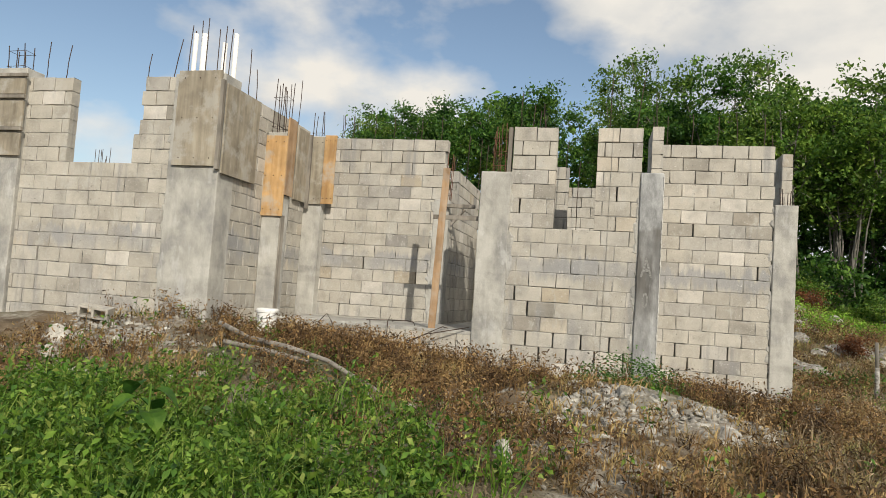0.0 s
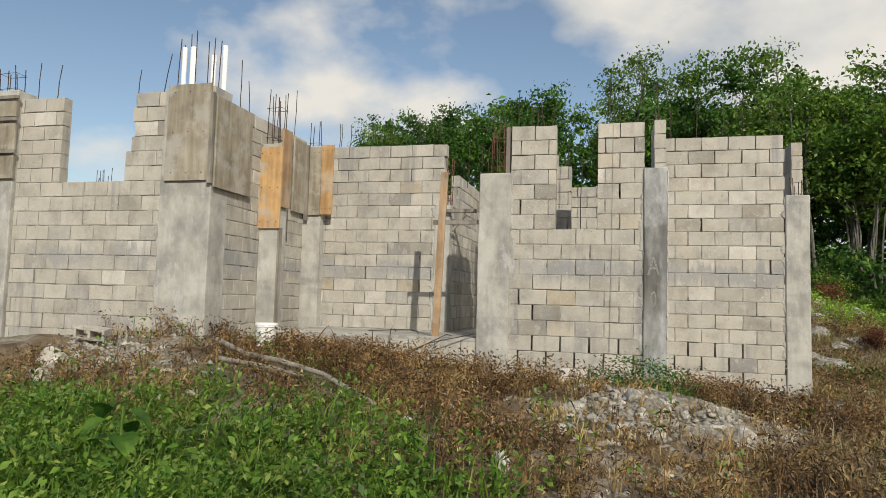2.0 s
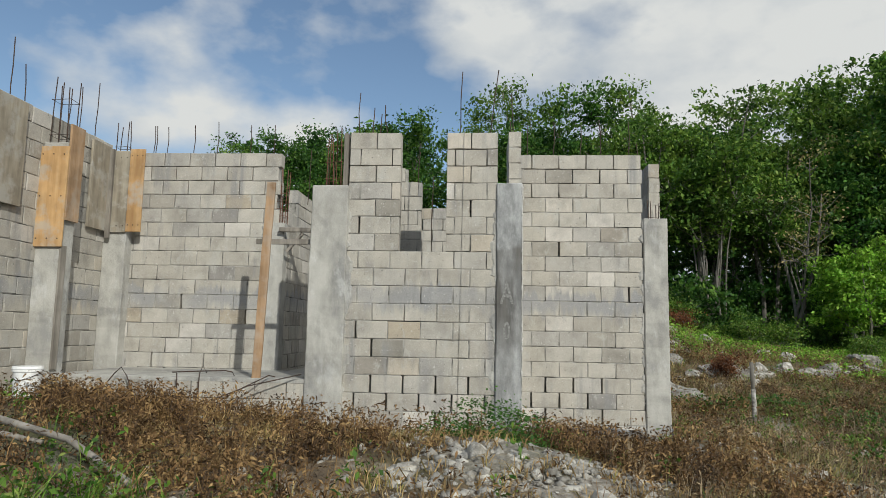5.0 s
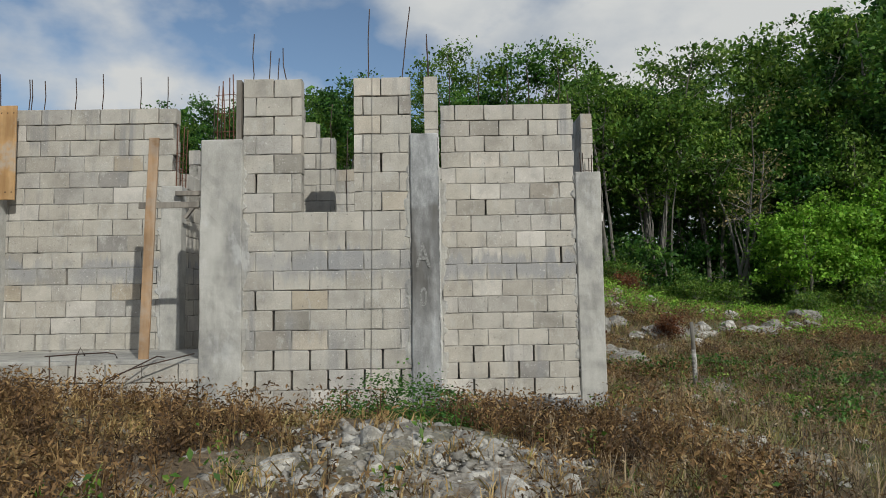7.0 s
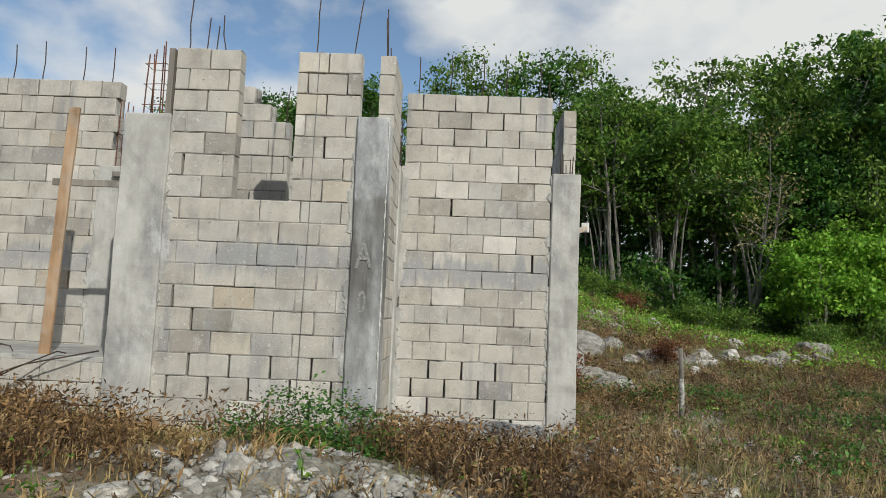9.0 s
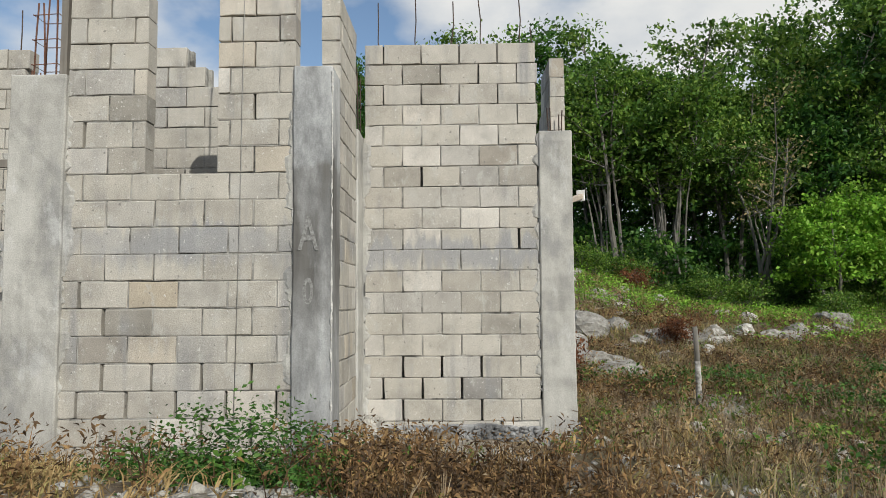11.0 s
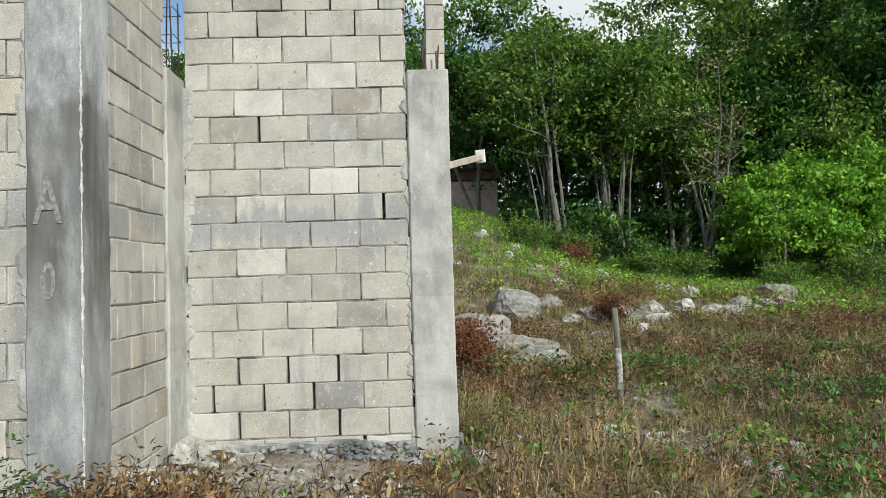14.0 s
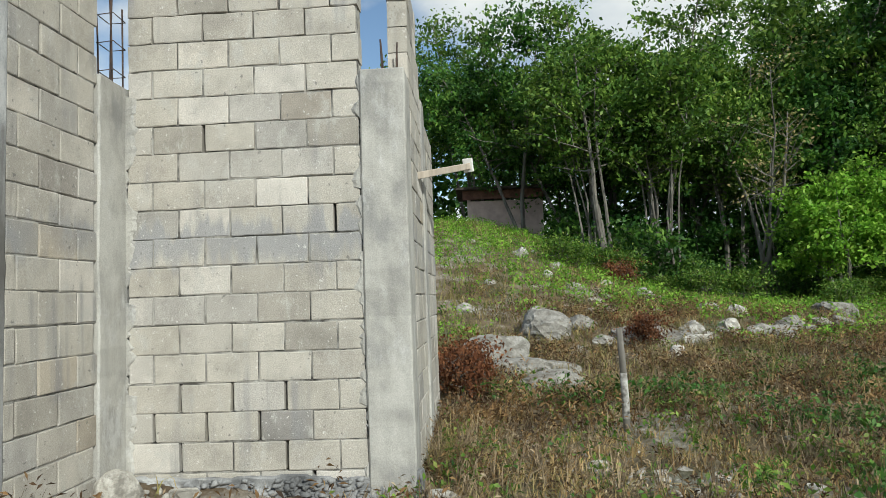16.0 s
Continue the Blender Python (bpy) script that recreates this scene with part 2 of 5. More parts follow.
def make_stained():
    """Cast concrete with one long damp stain, ragged at both ends."""
    m = Mat("stained_concrete", 0.85)
    cloud = m.noise(2.6, 8, (1.2, 1.2, 0.5), 0.68)
    c = m.ramp(cloud, (0.38, (0.215, 0.22, 0.222)), (0.5, (0.375, 0.382, 0.383)), (0.61, (0.52, 0.53, 0.53)))
    c = m.mix(0.6, c, m.ramp(m.noise(110, 3), (0.3, 0.7), (0.7, 1.2)), "MULTIPLY")
    c = m.mix(m.ramp(m.noise(5, 7, (1, 1, 0.35), 0.72), (0.54, 0.0), (0.62, 0.6)), c, (0.52, 0.52, 0.51))
    sep = m.n.new("ShaderNodeSeparateXYZ")
    m.l.new(m.pos, sep.inputs[0])
    add = m.n.new("ShaderNodeMath")
    add.operation = "MULTIPLY_ADD"
    m.l.new(m.noise(6, 5, (1, 1, 0.22)), add.inputs[0])
    add.inputs[1].default_value = 0.28
    m.l.new(sep.outputs["Z"], add.inputs[2])
    rng = m.n.new("ShaderNodeMapRange")
    rng.inputs[1].default_value, rng.inputs[2].default_value = 0.0, 5.0
    m.l.new(add.outputs[0], rng.inputs[0])
    band = m.ramp(rng.outputs[0], (0.08, 0.3), (0.27, 0.48), (0.36, 0.95), (0.52, 0.94), (0.53, 0.04))
    band = m.mix(1.0, band, m.ramp(m.noise(5.5, 6, (1, 1, 0.16), 0.6), (0.38, 0.45), (0.54, 1.0)), "MULTIPLY")
    c = m.mix(band, c, m.ramp(m.noise(9, 5, (1, 1, 0.1)), (0.35, (0.075, 0.07, 0.064)), (0.65, (0.135, 0.129, 0.119))))
    m.bump(m.mix(0.4, m.noise(14, 5, (1, 1, 0.3)), m.noise(120, 3)), 0.35, 0.01)
    return m.done(c)


STAINED = make_stained()
GROUND, LIME = make_ground(), make_rubble()
BARK = make_wood("grey_bark", (0.08, 0.072, 0.06), (0.18, 0.167, 0.145), (0.33, 0.31, 0.28), 0.6)
PLY = make_wood("stained_plywood", (0.20, 0.17, 0.125), (0.33, 0.29, 0.225), (0.42, 0.385, 0.31), 0.5, 0.9)
ORANGE = make_wood("fresh_plywood", (0.38, 0.21, 0.085), (0.53, 0.33, 0.15), (0.60, 0.41, 0.22), 0.45, 0.8)
PLANK = make_wood("pine_plank", (0.30, 0.18, 0.09), (0.42, 0.275, 0.16), (0.47, 0.35, 0.24), 0.5, 0.4)
GREYWOOD = make_wood("weathered_wood", (0.14, 0.125, 0.105), (0.27, 0.245, 0.21), (0.38, 0.35, 0.31), 0.5)
STEEL = make_plain("rusty_rebar", (0.03, 0.024, 0.022), (0.085, 0.05, 0.035), 0.7, 0.3, 40)
REDRUST = make_plain("red_rusted_rebar", (0.075, 0.032, 0.022), (0.17, 0.075, 0.045), 0.85, 0.1, 40)
PVC = make_plain("white_pvc", (0.74, 0.74, 0.72), (0.84, 0.84, 0.83), 0.35)
CANOPY = make_leaf("canopy_leaf", (0.017, 0.059, 0.013), (0.036, 0.115, 0.020), (0.084, 0.210, 0.031), (0.196, 0.350, 0.059), through=0.34, grain=0.8)
CANOPY2 = make_leaf("yellowish_canopy_leaf", (0.028, 0.073, 0.013), (0.064, 0.151, 0.021), (0.140, 0.259, 0.036), (0.280, 0.392, 0.077), through=0.34, grain=0.8)
BRIGHT = make_leaf("bright_leaf", (0.06, 0.17, 0.02), (0.17, 0.38, 0.035), (0.28, 0.52, 0.055), (0.42, 0.62, 0.11), through=0.38)
WEED = make_leaf("green_weed", (0.022, 0.07, 0.01), (0.07, 0.165, 0.02), (0.15, 0.265, 0.034), (0.31, 0.38, 0.09), through=0.3, grain=5.0)
DARKLEAF = make_leaf("dark_green_leaf", (0.018, 0.06, 0.01), (0.04, 0.12, 0.018), (0.075, 0.18, 0.028), (0.13, 0.25, 0.05), through=0.25, grain=6.0)
DRY = make_leaf("dry_brown_weed", (0.043, 0.028, 0.018), (0.116, 0.071, 0.037), (0.256, 0.149, 0.063), (0.464, 0.317, 0.140), through=0.2, rough=0.8)
STRAW = make_leaf("straw_grass", (0.187, 0.121, 0.050), (0.352, 0.237, 0.099), (0.517, 0.380, 0.182), (0.264, 0.242, 0.077), through=0.2, rough=0.8)
TANGLE = make_leaf("dead_stalks", (0.069, 0.053, 0.034), (0.184, 0.140, 0.086), (0.333, 0.253, 0.161), (0.529, 0.425, 0.276), through=0.15, rough=0.85)
OLIVE = make_leaf("olive_grass", (0.112, 0.143, 0.042), (0.225, 0.232, 0.075), (0.360, 0.300, 0.128), (0.480, 0.367, 0.180), through=0.25, rough=0.75)


# ---------------------------------------------------------------- building helpers
def link(name, me, material, parent=None, label=""):
    ob = new(name, me)
    if material and not me.materials:
        me.materials.append(material)
    if parent:
        ob.parent = parent
    if label:
        ob["label"] = label
    return ob


def part(name, bm, material, parent=None, label=""):
    me = bpy.data.meshes.new(name)
    bm.to_mesh(me)
    bm.free()
    return link(name, me, material, parent, label)


def raw(name, verts, faces, material, parent=None, label="", smooth=False):
    me = bpy.data.meshes.new(name)
    verts, faces = np.asarray(verts, np.float32), np.asarray(faces, np.int32)
    k = faces.shape[1]
    me.vertices.add(len(verts))
    me.vertices.foreach_set("co", verts.ravel())
    me.loops.add(faces.size)
    me.loops.foreach_set("vertex_index", faces.ravel())
    me.polygons.add(len(faces))
    me.polygons.foreach_set("loop_start", np.arange(0, faces.size, k, dtype=np.int32))
    if smooth:
        me.polygons.foreach_set("use_smooth", np.ones(len(faces), dtype=bool))
    me.update(calc_edges=True)
    return link(name, me, material, parent, label)


def empty(name, at, label, category, group="", kind=""):
    ob = new(name)
    ob.location = at
    return tagged(ob, label, category, group, kind)


def box(bm, x0, x1, y0, y1, z0, z1):
    m = Matrix.LocRotScale(((x0 + x1) / 2, (y0 + y1) / 2, (z0 + z1) / 2), None, (x1 - x0, y1 - y0, z1 - z0))
    return bmesh.ops.create_cube(bm, size=1, matrix=m)["verts"]


def slab(x0, x1, y0, y1, z0, z1, bevel=0.006, cell=0.12, rough=0.004):
    """A cast or sawn body: a box cut into cells, with uneven faces and worn edges."""
    bm = bmesh.new()
    box(bm, x0, x1, y0, y1, z0, z1)
    if bevel:
        bmesh.ops.bevel(bm, geom=bm.edges[:], offset=bevel, segments=1, affect="EDGES")
    for axis, lo, hi in ((0, x0, x1), (1, y0, y1), (2, z0, z1)):
        n = min(40, int((hi - lo) / cell))
        for k in range(1, n):
            p, nrm = [0, 0, 0], [0, 0, 0]
            p[axis], nrm[axis] = lo + (hi - lo) * k / n, 1
            bmesh.ops.bisect_plane(bm, geom=bm.verts[:] + bm.edges[:] + bm.faces[:], plane_co=p, plane_no=nrm)
    for v in bm.verts:
        v.co += noise.noise_vector(v.co * 11.0) * rough * 0.8 + noise.noise_vector(v.co * 1.7) * rough
    return bm


def tube(points, radii, sides=6):
    """Vertices and quads of a tapered tube through points."""
    pts = [Vector(p) for p in points]
    vs, fs = [], []
    for k, p in enumerate(pts):
        d = (pts[min(k + 1, len(pts) - 1)] - pts[max(k - 1, 0)]).normalized()
        a = d.orthogonal().normalized()
        b = d.cross(a)
        for j in range(sides):
            t = 2 * math.pi * j / sides
            vs.append(p + (a * math.cos(t) + b * math.sin(t)) * radii[k])
    for k in range(len(pts) - 1):
        for j in range(sides):
            q = (j + 1) % sides
            fs.append((k * sides + j, k * sides + q, (k + 1) * sides + q, (k + 1) * sides + j))
    c = len(vs)
    vs.append(pts[-1] + Vector((0, 0, 1e-4)))
    fs += [((len(pts) - 1) * sides + j, (len(pts) - 1) * sides + (j + 1) % sides, c, c) for j in range(sides)]
    return vs, fs


def tube_part(name, points, radii, material, parent=None, label="", sides=6):
    vs, fs = tube(points, radii, sides)
    me = bpy.data.meshes.new(name)
    me.from_pydata(vs, [], [tuple(dict.fromkeys(f)) for f in fs])
    for p in me.polygons:
        p.use_smooth = True
    return link(name, me, material, parent, label)


def height(x, y):
    """The ground's height."""
    x, y = np.asarray(x, float), np.asarray(y, float)
    zb = 0.45 - 0.45 * np.tanh((x + 0.3) / 4.0)
    s = 0.22 + 0.78 / (1 + np.exp(-np.clip(y - 5.6 + 0.35 * np.clip(x + 2, -4, 2), -50, 50) / 1.3))
    z = zb * s
    z = z + 0.22 * np.exp(-(((x - 0.7) / 1.3) ** 2 + ((y - 7.85) / 0.85) ** 2))
    z = z + 0.16 * np.exp(-(((x + 5.2) / 1.5) ** 2 + ((y - 8.4) / 0.7) ** 2))
    z = z + 0.10 * np.exp(-(((x - 3.0) / 0.9) ** 2 + ((y - 8.6) / 0.8) ** 2))
    z = z + 0.10 * np.exp(-(((x + 4.6) / 1.6) ** 2 + ((y - 6.9) / 0.9) ** 2))
    z = z - 0.26 * np.exp(-((y - 9.75) / 0.8) ** 2) / (1 + np.exp(np.clip(x - 0.6, -50, 50) / 0.5)) / (1 + np.exp(np.clip(-4.9 - x, -50, 50) / 0.3))
    z = z - 0.10 * np.exp(-(((x - 1.8) / 1.2) ** 2 + ((y - 11.0) / 0.8) ** 2))
    z = z + 0.12 * np.exp(-(((x + 7.2) / 1.3) ** 2 + ((y - 8.2) / 0.6) ** 2))
    z = z + 0.22 * np.exp(-(((x - 2.75) / 0.75) ** 2 + ((y - 9.55) / 0.55) ** 2))
    step = y - (19.3 + 0.33 * (x - 5.5))
    z = z + 0.30 / (1 + np.exp(-np.clip(step, -8, 8) / 0.10)) * np.exp(-np.clip(step, 0, 40) / 5) / (1 + np.exp(np.clip(5.0 - x, -50, 50) / 0.25)) / (1 + np.exp(np.clip(x - 11.5, -50, 50) / 0.5))
    back = np.clip(y - 12, 0, 40)
    z = z + 0.052 * back * (1 / (1 + np.exp(-np.clip(x - 0.5, -50, 50) / 1.2)) * 0.8 + 0.2)
    u = np.clip((y - 18) / 17, 0, 1)
    z = z + 3.5 * u * u * (3 - 2 * u) / (1 + np.exp(np.clip(x - 6.8, -50, 50) / 1.5))
    z = z + 0.05 * np.sin(1.7 * x + 0.6 * y) * np.cos(1.3 * y - 0.4 * x) * np.clip((y - 3) / 3, 0.2, 1)
    return z


def ground_at(x, y):
    return float(height(x, y))


# ---------------------------------------------------------------- ground
def lines(a, b, step, far):
    mid = list(np.arange(a, b + 1e-6, step))
    out, d, lo, hi = [], step, mid[0], mid[-1]
    left, right = [], []
    while lo > -far:
        d *= 1.35
        lo -= d
        left.append(lo)
    d = step
    while hi < far:
        d *= 1.35
        hi += d
        right.append(hi)
    return np.array(left[::-1] + mid + right)


gx, gy = lines(-10, 16, 0.135, 900), lines(-1, 27, 0.135, 900)
GX, GY = np.meshgrid(gx, gy)
GZ = height(GX, GY)
bumpy = np.array([noise.fractal(Vector((a * 2.2, b * 2.2, 0.3)), 0.6, 2.1, 5) for a, b in zip(GX.ravel(), GY.ravel())]).reshape(GX.shape)
near = np.exp(-np.clip(np.hypot(GX - 2, GY - 10) - 14, 0, None) / 10)
GZ = GZ + 0.05 * bumpy * near
nx = len(gx)
idx = np.arange(GX.size).reshape(GX.shape)
quads = np.stack([idx[:-1, :-1], idx[:-1, 1:], idx[1:, 1:], idx[1:, :-1]], -1).reshape(-1, 4)
ground = raw("ground", np.stack([GX.ravel(), GY.ravel(), GZ.ravel()], 1), quads, GROUND, smooth=True)
tagged(ground, "uneven brown soil with pale limestone rubble and weeds", "ground", kind="structure")

# ---------------------------------------------------------------- block walls
COURSE, PITCH, THICK = 0.205, 0.3765, 0.15


def block_mesh(seed):
    """One hollow-block face: worn edges, slightly bulging front."""
    rng = random.Random(seed)
    L, H = PITCH - 0.011, COURSE - 0.010
    bm = bmesh.new()
    cols = (0.0, 0.016, 0.35, 0.65, 0.984, 1.0)
    rows = (0.0, 0.03, 0.5, 0.97, 1.0)
    grid = []
    for j, v in enumerate(rows):
        r = []
        for i, u in enumerate(cols):
            edge = i in (0, len(cols) - 1) or j in (0, len(rows) - 1)
            corner = i in (0, len(cols) - 1) and j in (0, len(rows) - 1)
            y = (0.006 if corner else 0.0035) if edge else rng.uniform(-0.0015, 0.0015)
            dx = rng.uniform(-0.004, 0.004) if edge else 0
            dz = rng.uniform(-0.004, 0.004) if edge else 0
            if corner and rng.random() < 0.35:
                y += rng.uniform(0.004, 0.02)
            r.append(bm.verts.new(((u - 0.5) * L + dx, y, (v - 0.5) * H + dz)))
        grid.append(r)
    for j in range(len(rows) - 1):
        for i in range(len(cols) - 1):
            bm.faces.new((grid[j][i], grid[j][i + 1], grid[j + 1][i + 1], grid[j + 1][i]))
    back = [bm.verts.new((sx * L / 2, THICK, sz * H / 2)) for sx, sz in ((-1, -1), (1, -1), (1, 1), (-1, 1))]
    bm.faces.new(back[::-1])
    bm.faces.new(grid[0][::-1] + [back[0], back[1]])
    bm.faces.new(grid[-1] + [back[2], back[3]])
    bm.faces.new([grid[j][0] for j in range(len(rows))] + [back[3], back[0]])
    bm.faces.new([grid[j][-1] for j in range(len(rows) - 1, -1, -1)] + [back[1], back[2]])
    bmesh.ops.recalc_face_normals(bm, faces=bm.faces[:])
    me = bpy.data.meshes.new("concrete_block")
    bm.to_mesh(me)
    bm.free()
    me.materials.append(BLOCK)
    return me


BLOCKS = [block_mesh(s) for s in range(9)]
rng_wall = random.Random(4)


def block_wall(name, x, y, turn, profile, base, top, label, phase=0.0, course=COURSE, gaping=-9.0):
    """A wall of running-bond blocks. profile: (from, to, top) along it; its face looks along the turned -y axis.
    The mortar stands at an uneven depth; below the height gaping the upright joints are mostly left open."""
    origin = Matrix.Translation((x, y, 0)) @ Matrix.Rotation(radians(turn), 4, "Z")
    n = int(math.ceil((top - base) / course))
    core = bmesh.new()
    todo = []
    for k in range(n):
        z0 = top - (k + 1) * course
        spans = []
        for a, b, *lim in profile:
            hi, lo = lim[0], (lim[1] if len(lim) > 1 else -9)
            if z0 + course * 0.6 <= hi and z0 + course * 0.4 >= lo:
                if spans and abs(spans[-1][1] - a) < 1e-6:
                    spans[-1][1] = b
                else:
                    spans.append([a, b])
        for a, b in spans:
            row = []
            s = a - ((a + phase + (PITCH / 2 if k % 2 else 0)) % PITCH)
            while s < b - 0.03:
                lo, hi = max(a, s), min(b, s + PITCH)
                if hi - lo > 0.05:
                    row.append((lo, hi, z0))
                s += PITCH
            z1 = z0 + course - (0.011 if k == 0 else 0)
            box(core, a + 0.014, b - 0.014, 0.09, THICK - 0.006, z0, z1)
            gaps = [rng_wall.random() < (0.7 if z0 < gaping else 0.045) for _ in row] + [False]
            gaps[0] = False
            for q, (lo, hi, _) in enumerate(row):
                deep = 0.030 if k < 3 else rng_wall.choice((0.0045, 0.0055, 0.0065, 0.008, 0.014))
                box(core, max(a + 0.014, lo + (0.022 if gaps[q] else -0.004)), min(b - 0.014, hi - (0.022 if gaps[q + 1] else 0.0)), deep, 0.092, z0, z1)
                todo.append((lo + 0.006 * gaps[q], hi - 0.006 * gaps[q + 1], z0))
    core.transform(origin)
    wall = part(name, core, MORTAR)
    tagged(wall, label, "wall", kind="structure")
    for lo, hi, z0 in todo:
        ob = new("concrete_block", rng_wall.choice(BLOCKS))
        ob.parent = wall
        out = -min(0.007, abs(rng_wall.gauss(0, 0.0025)))
        ob.matrix_basis = origin @ Matrix.LocRotScale(((lo + hi) / 2, out, z0 + course / 2 + rng_wall.gauss(0, 0.0018)), Euler((0, rng_wall.gauss(0, 0.005), rng_wall.gauss(0, 0.003))),
                                                      ((hi - lo - 0.009 - 0.008 * rng_wall.random()) / (PITCH - 0.011), 1, rng_wall.uniform(0.98, 1.01) * course / COURSE))
    return wall


def column(name, x0, x1, y0, y1, z0, z1, label, material=None):
    ob = part(name, slab(x0, x1, y0, y1, z0, z1, 0.010, 0.085, 0.007), material or CONCRETE)
    return tagged(ob, label, "column", "cast columns", "structure")


WALLS = [
    # name, x, y, turn, profile, base, top, label, phase
    ("wall_right_bay", 0.80, 11.30, 0, [(0, 1.71, 4.0)], 0.15, 3.995, "bare concrete block wall between two cast columns", 0.191),
    ("wall_middle_bay", -1.285, 9.80, 0, [(0, 0.625, 3.87), (0.625, 1.165, 2.44), (1.165, 1.775, 3.87)], 0.20, 3.870,
     "bare concrete block wall with a stepped open window gap", 0.05),
    ("wall_middle_side", 0.773, 10.085, 90, [(0, 0.875, 3.98)], 0.0, 3.970, "concrete block return wall of the projecting bay", 0.1),
    ("wall_middle_left", -1.71, 11.30, -90, [(0, 1.3, 3.2)], 0.5, 3.255, "concrete block return wall beside the doorway", 0.1),
    ("wall_entrance", -4.95, 11.30, 0, [(0, 2.37, 4.02)], 0.93, 4.015, "bare concrete block wall at the back of the porch", 0.12),
    ("wall_door_return", -2.50, 11.46, 90, [(0, 0.45, 3.2), (0.45, 2.6, 3.6)], 0.6, 3.6, "concrete block wall running back from the doorway", 0.1),
    ("wall_inside_back", -2.5, 14.10, 0, [(0, 4.6, 3.74)], 0.6, 3.74, "far inside wall of concrete blocks", 0.0),
    ("wall_inside_stepped", -1.36, 11.30, 0, [(0, 0.42, 4.0), (0.42, 0.61, 3.82), (0.61, 0.81, 3.61)], 0.5, 4.005,
     "unfinished stepped inside wall of concrete blocks", 0.0),
    ("wall_left_side", -5.05, 8.80, 90, [(0, 2.4, 4.1)], 0.5, 4.10, "concrete block side wall of the left wing", 0.1),
    ("wall_left_front", -9.6, 8.45, 0, [(0, 2.1, 4.18), (2.1, 3.17, 2.89), (3.17, 3.25, 3.3), (3.25, 3.81, 4.18)], 0.5, 4.18,
     "concrete block front wall with a window gap open to the sky", 0.1),
    ("wall_porch_front", -4.74, 9.78, 0, [(0, 3.03, 0.95)], 0.2, 0.90, "low block wall carrying the porch floor", 0.2),
    ("wall_right_side", 2.82, 11.62, 90, [(0, 0.75, 3.95), (0.75, 0.95, 3.54), (1.2, 2.3, 3.2)], -0.1, 3.95, "block side wall with toothed, unfinished ends", 0.1),
    ("wall_back_room", -11.5, 15.0, 0, [(0, 8.5, 3.0)], 0.6, 3.0, "plain rear wall of the unfinished house", 0.0),
]
for row in WALLS:
    block_wall(*row[:8], phase=row[8], course=0.1995 if row[0] == "wall_middle_side" else COURSE, gaping=0.80 if row[1] > -2 and row[3] == 0 else -9)

porch = part("floor_porch", slab(-4.75, -1.70, 9.775, 11.32, 0.88, 0.93, 0.006, 0.3, 0.003), CONCRETE)
tagged(porch, "rough cast porch floor slab", "floor", kind="structure")
inside = part("floor_inside", slab(-9.5, 2.6, 11.5, 15.0, 0.55, 0.90, 0.0, 0.8, 0.004), CONCRETE)
tagged(inside, "bare concrete floor inside the shell", "floor", kind="structure")
strip = part("footing", slab(0.70, 2.86, 11.275, 11.40, -0.2, 0.27, 0.01, 0.04, 0.03), make_concrete("rough_footing", (0.12, 0.122, 0.125), (0.24, 0.243, 0.245), (0.36, 0.362, 0.36)))
tagged(strip, "rough poured footing under the block wall", "footing", kind="structure")

column("column_middle_right", 0.48, 0.778, 9.76, 10.09, -0.1, 3.25, "cast concrete column with a long damp dark stain", STAINED)
column("column_middle_left", -1.715, -1.28, 9.755, 10.0, 0.2, 3.21, "wide cast concrete column with board marks")
column("column_inner_corner", 0.60, 0.79, 10.955, 11.35, 0.0, 3.06, "narrow cast corner column")
column("column_right_end", 2.505, 2.825, 11.265, 11.62, -0.2, 3.10, "cast concrete corner column, pale and streaked")
column("column_door", -2.76, -2.5, 11.285, 11.47, 0.9, 3.0, "cast door jamb column smeared with mortar")
column("column_left_wing", -5.81, -5.04, 8.40, 8.81, 0.4, 4.2, "massive cast corner column of the left wing")
column("column_porch", -5.05, -4.74, 9.70, 9.96, 0.4, 3.72, "cast porch column")
column("column_porch_corner", -5.05, -4.72, 11.12, 11.31, 0.8, 4.0, "cast corner column at the back of the porch")
column("column_side_far", 2.62, 2.835, 12.56, 12.82, -0.1, 3.25, "cast column in the side wall")
column("column_left_edge", -9.2, -8.25, 8.38, 8.7, 0.4, 4.3, "cast column at the far end of the left wing")

# ---------------------------------------------------------------- vegetation helpers
RNG = np.random.default_rng(11)


def leaf_quads(c, size, up=0.5, rng=RNG, w=0.27):
    """Rhombic leaves at the points c."""
    n = len(c)
    nrm = rng.normal(size=(n, 3))
    nrm[:, 2] = np.abs(nrm[:, 2]) + up
    nrm /= np.linalg.norm(nrm, axis=1)[:, None]
    a = np.cross(nrm, rng.normal(size=(n, 3)))
    a /= np.linalg.norm(a, axis=1)[:, None] + 1e-9
    b = np.cross(nrm, a)
    s = (np.asarray(size) * rng.uniform(0.6, 1.35, n))[:, None]
    droop = -0.15 * s * np.array([0, 0, 1.0])
    v = np.stack([c - a * s * 0.5, c + b * s * w + nrm * s * 0.05, c + a * s * 0.5 + droop, c - b * s * w + nrm * s * 0.05], 1).reshape(-1, 3)
    return v, np.arange(4 * n, dtype=np.int32).reshape(-1, 4)


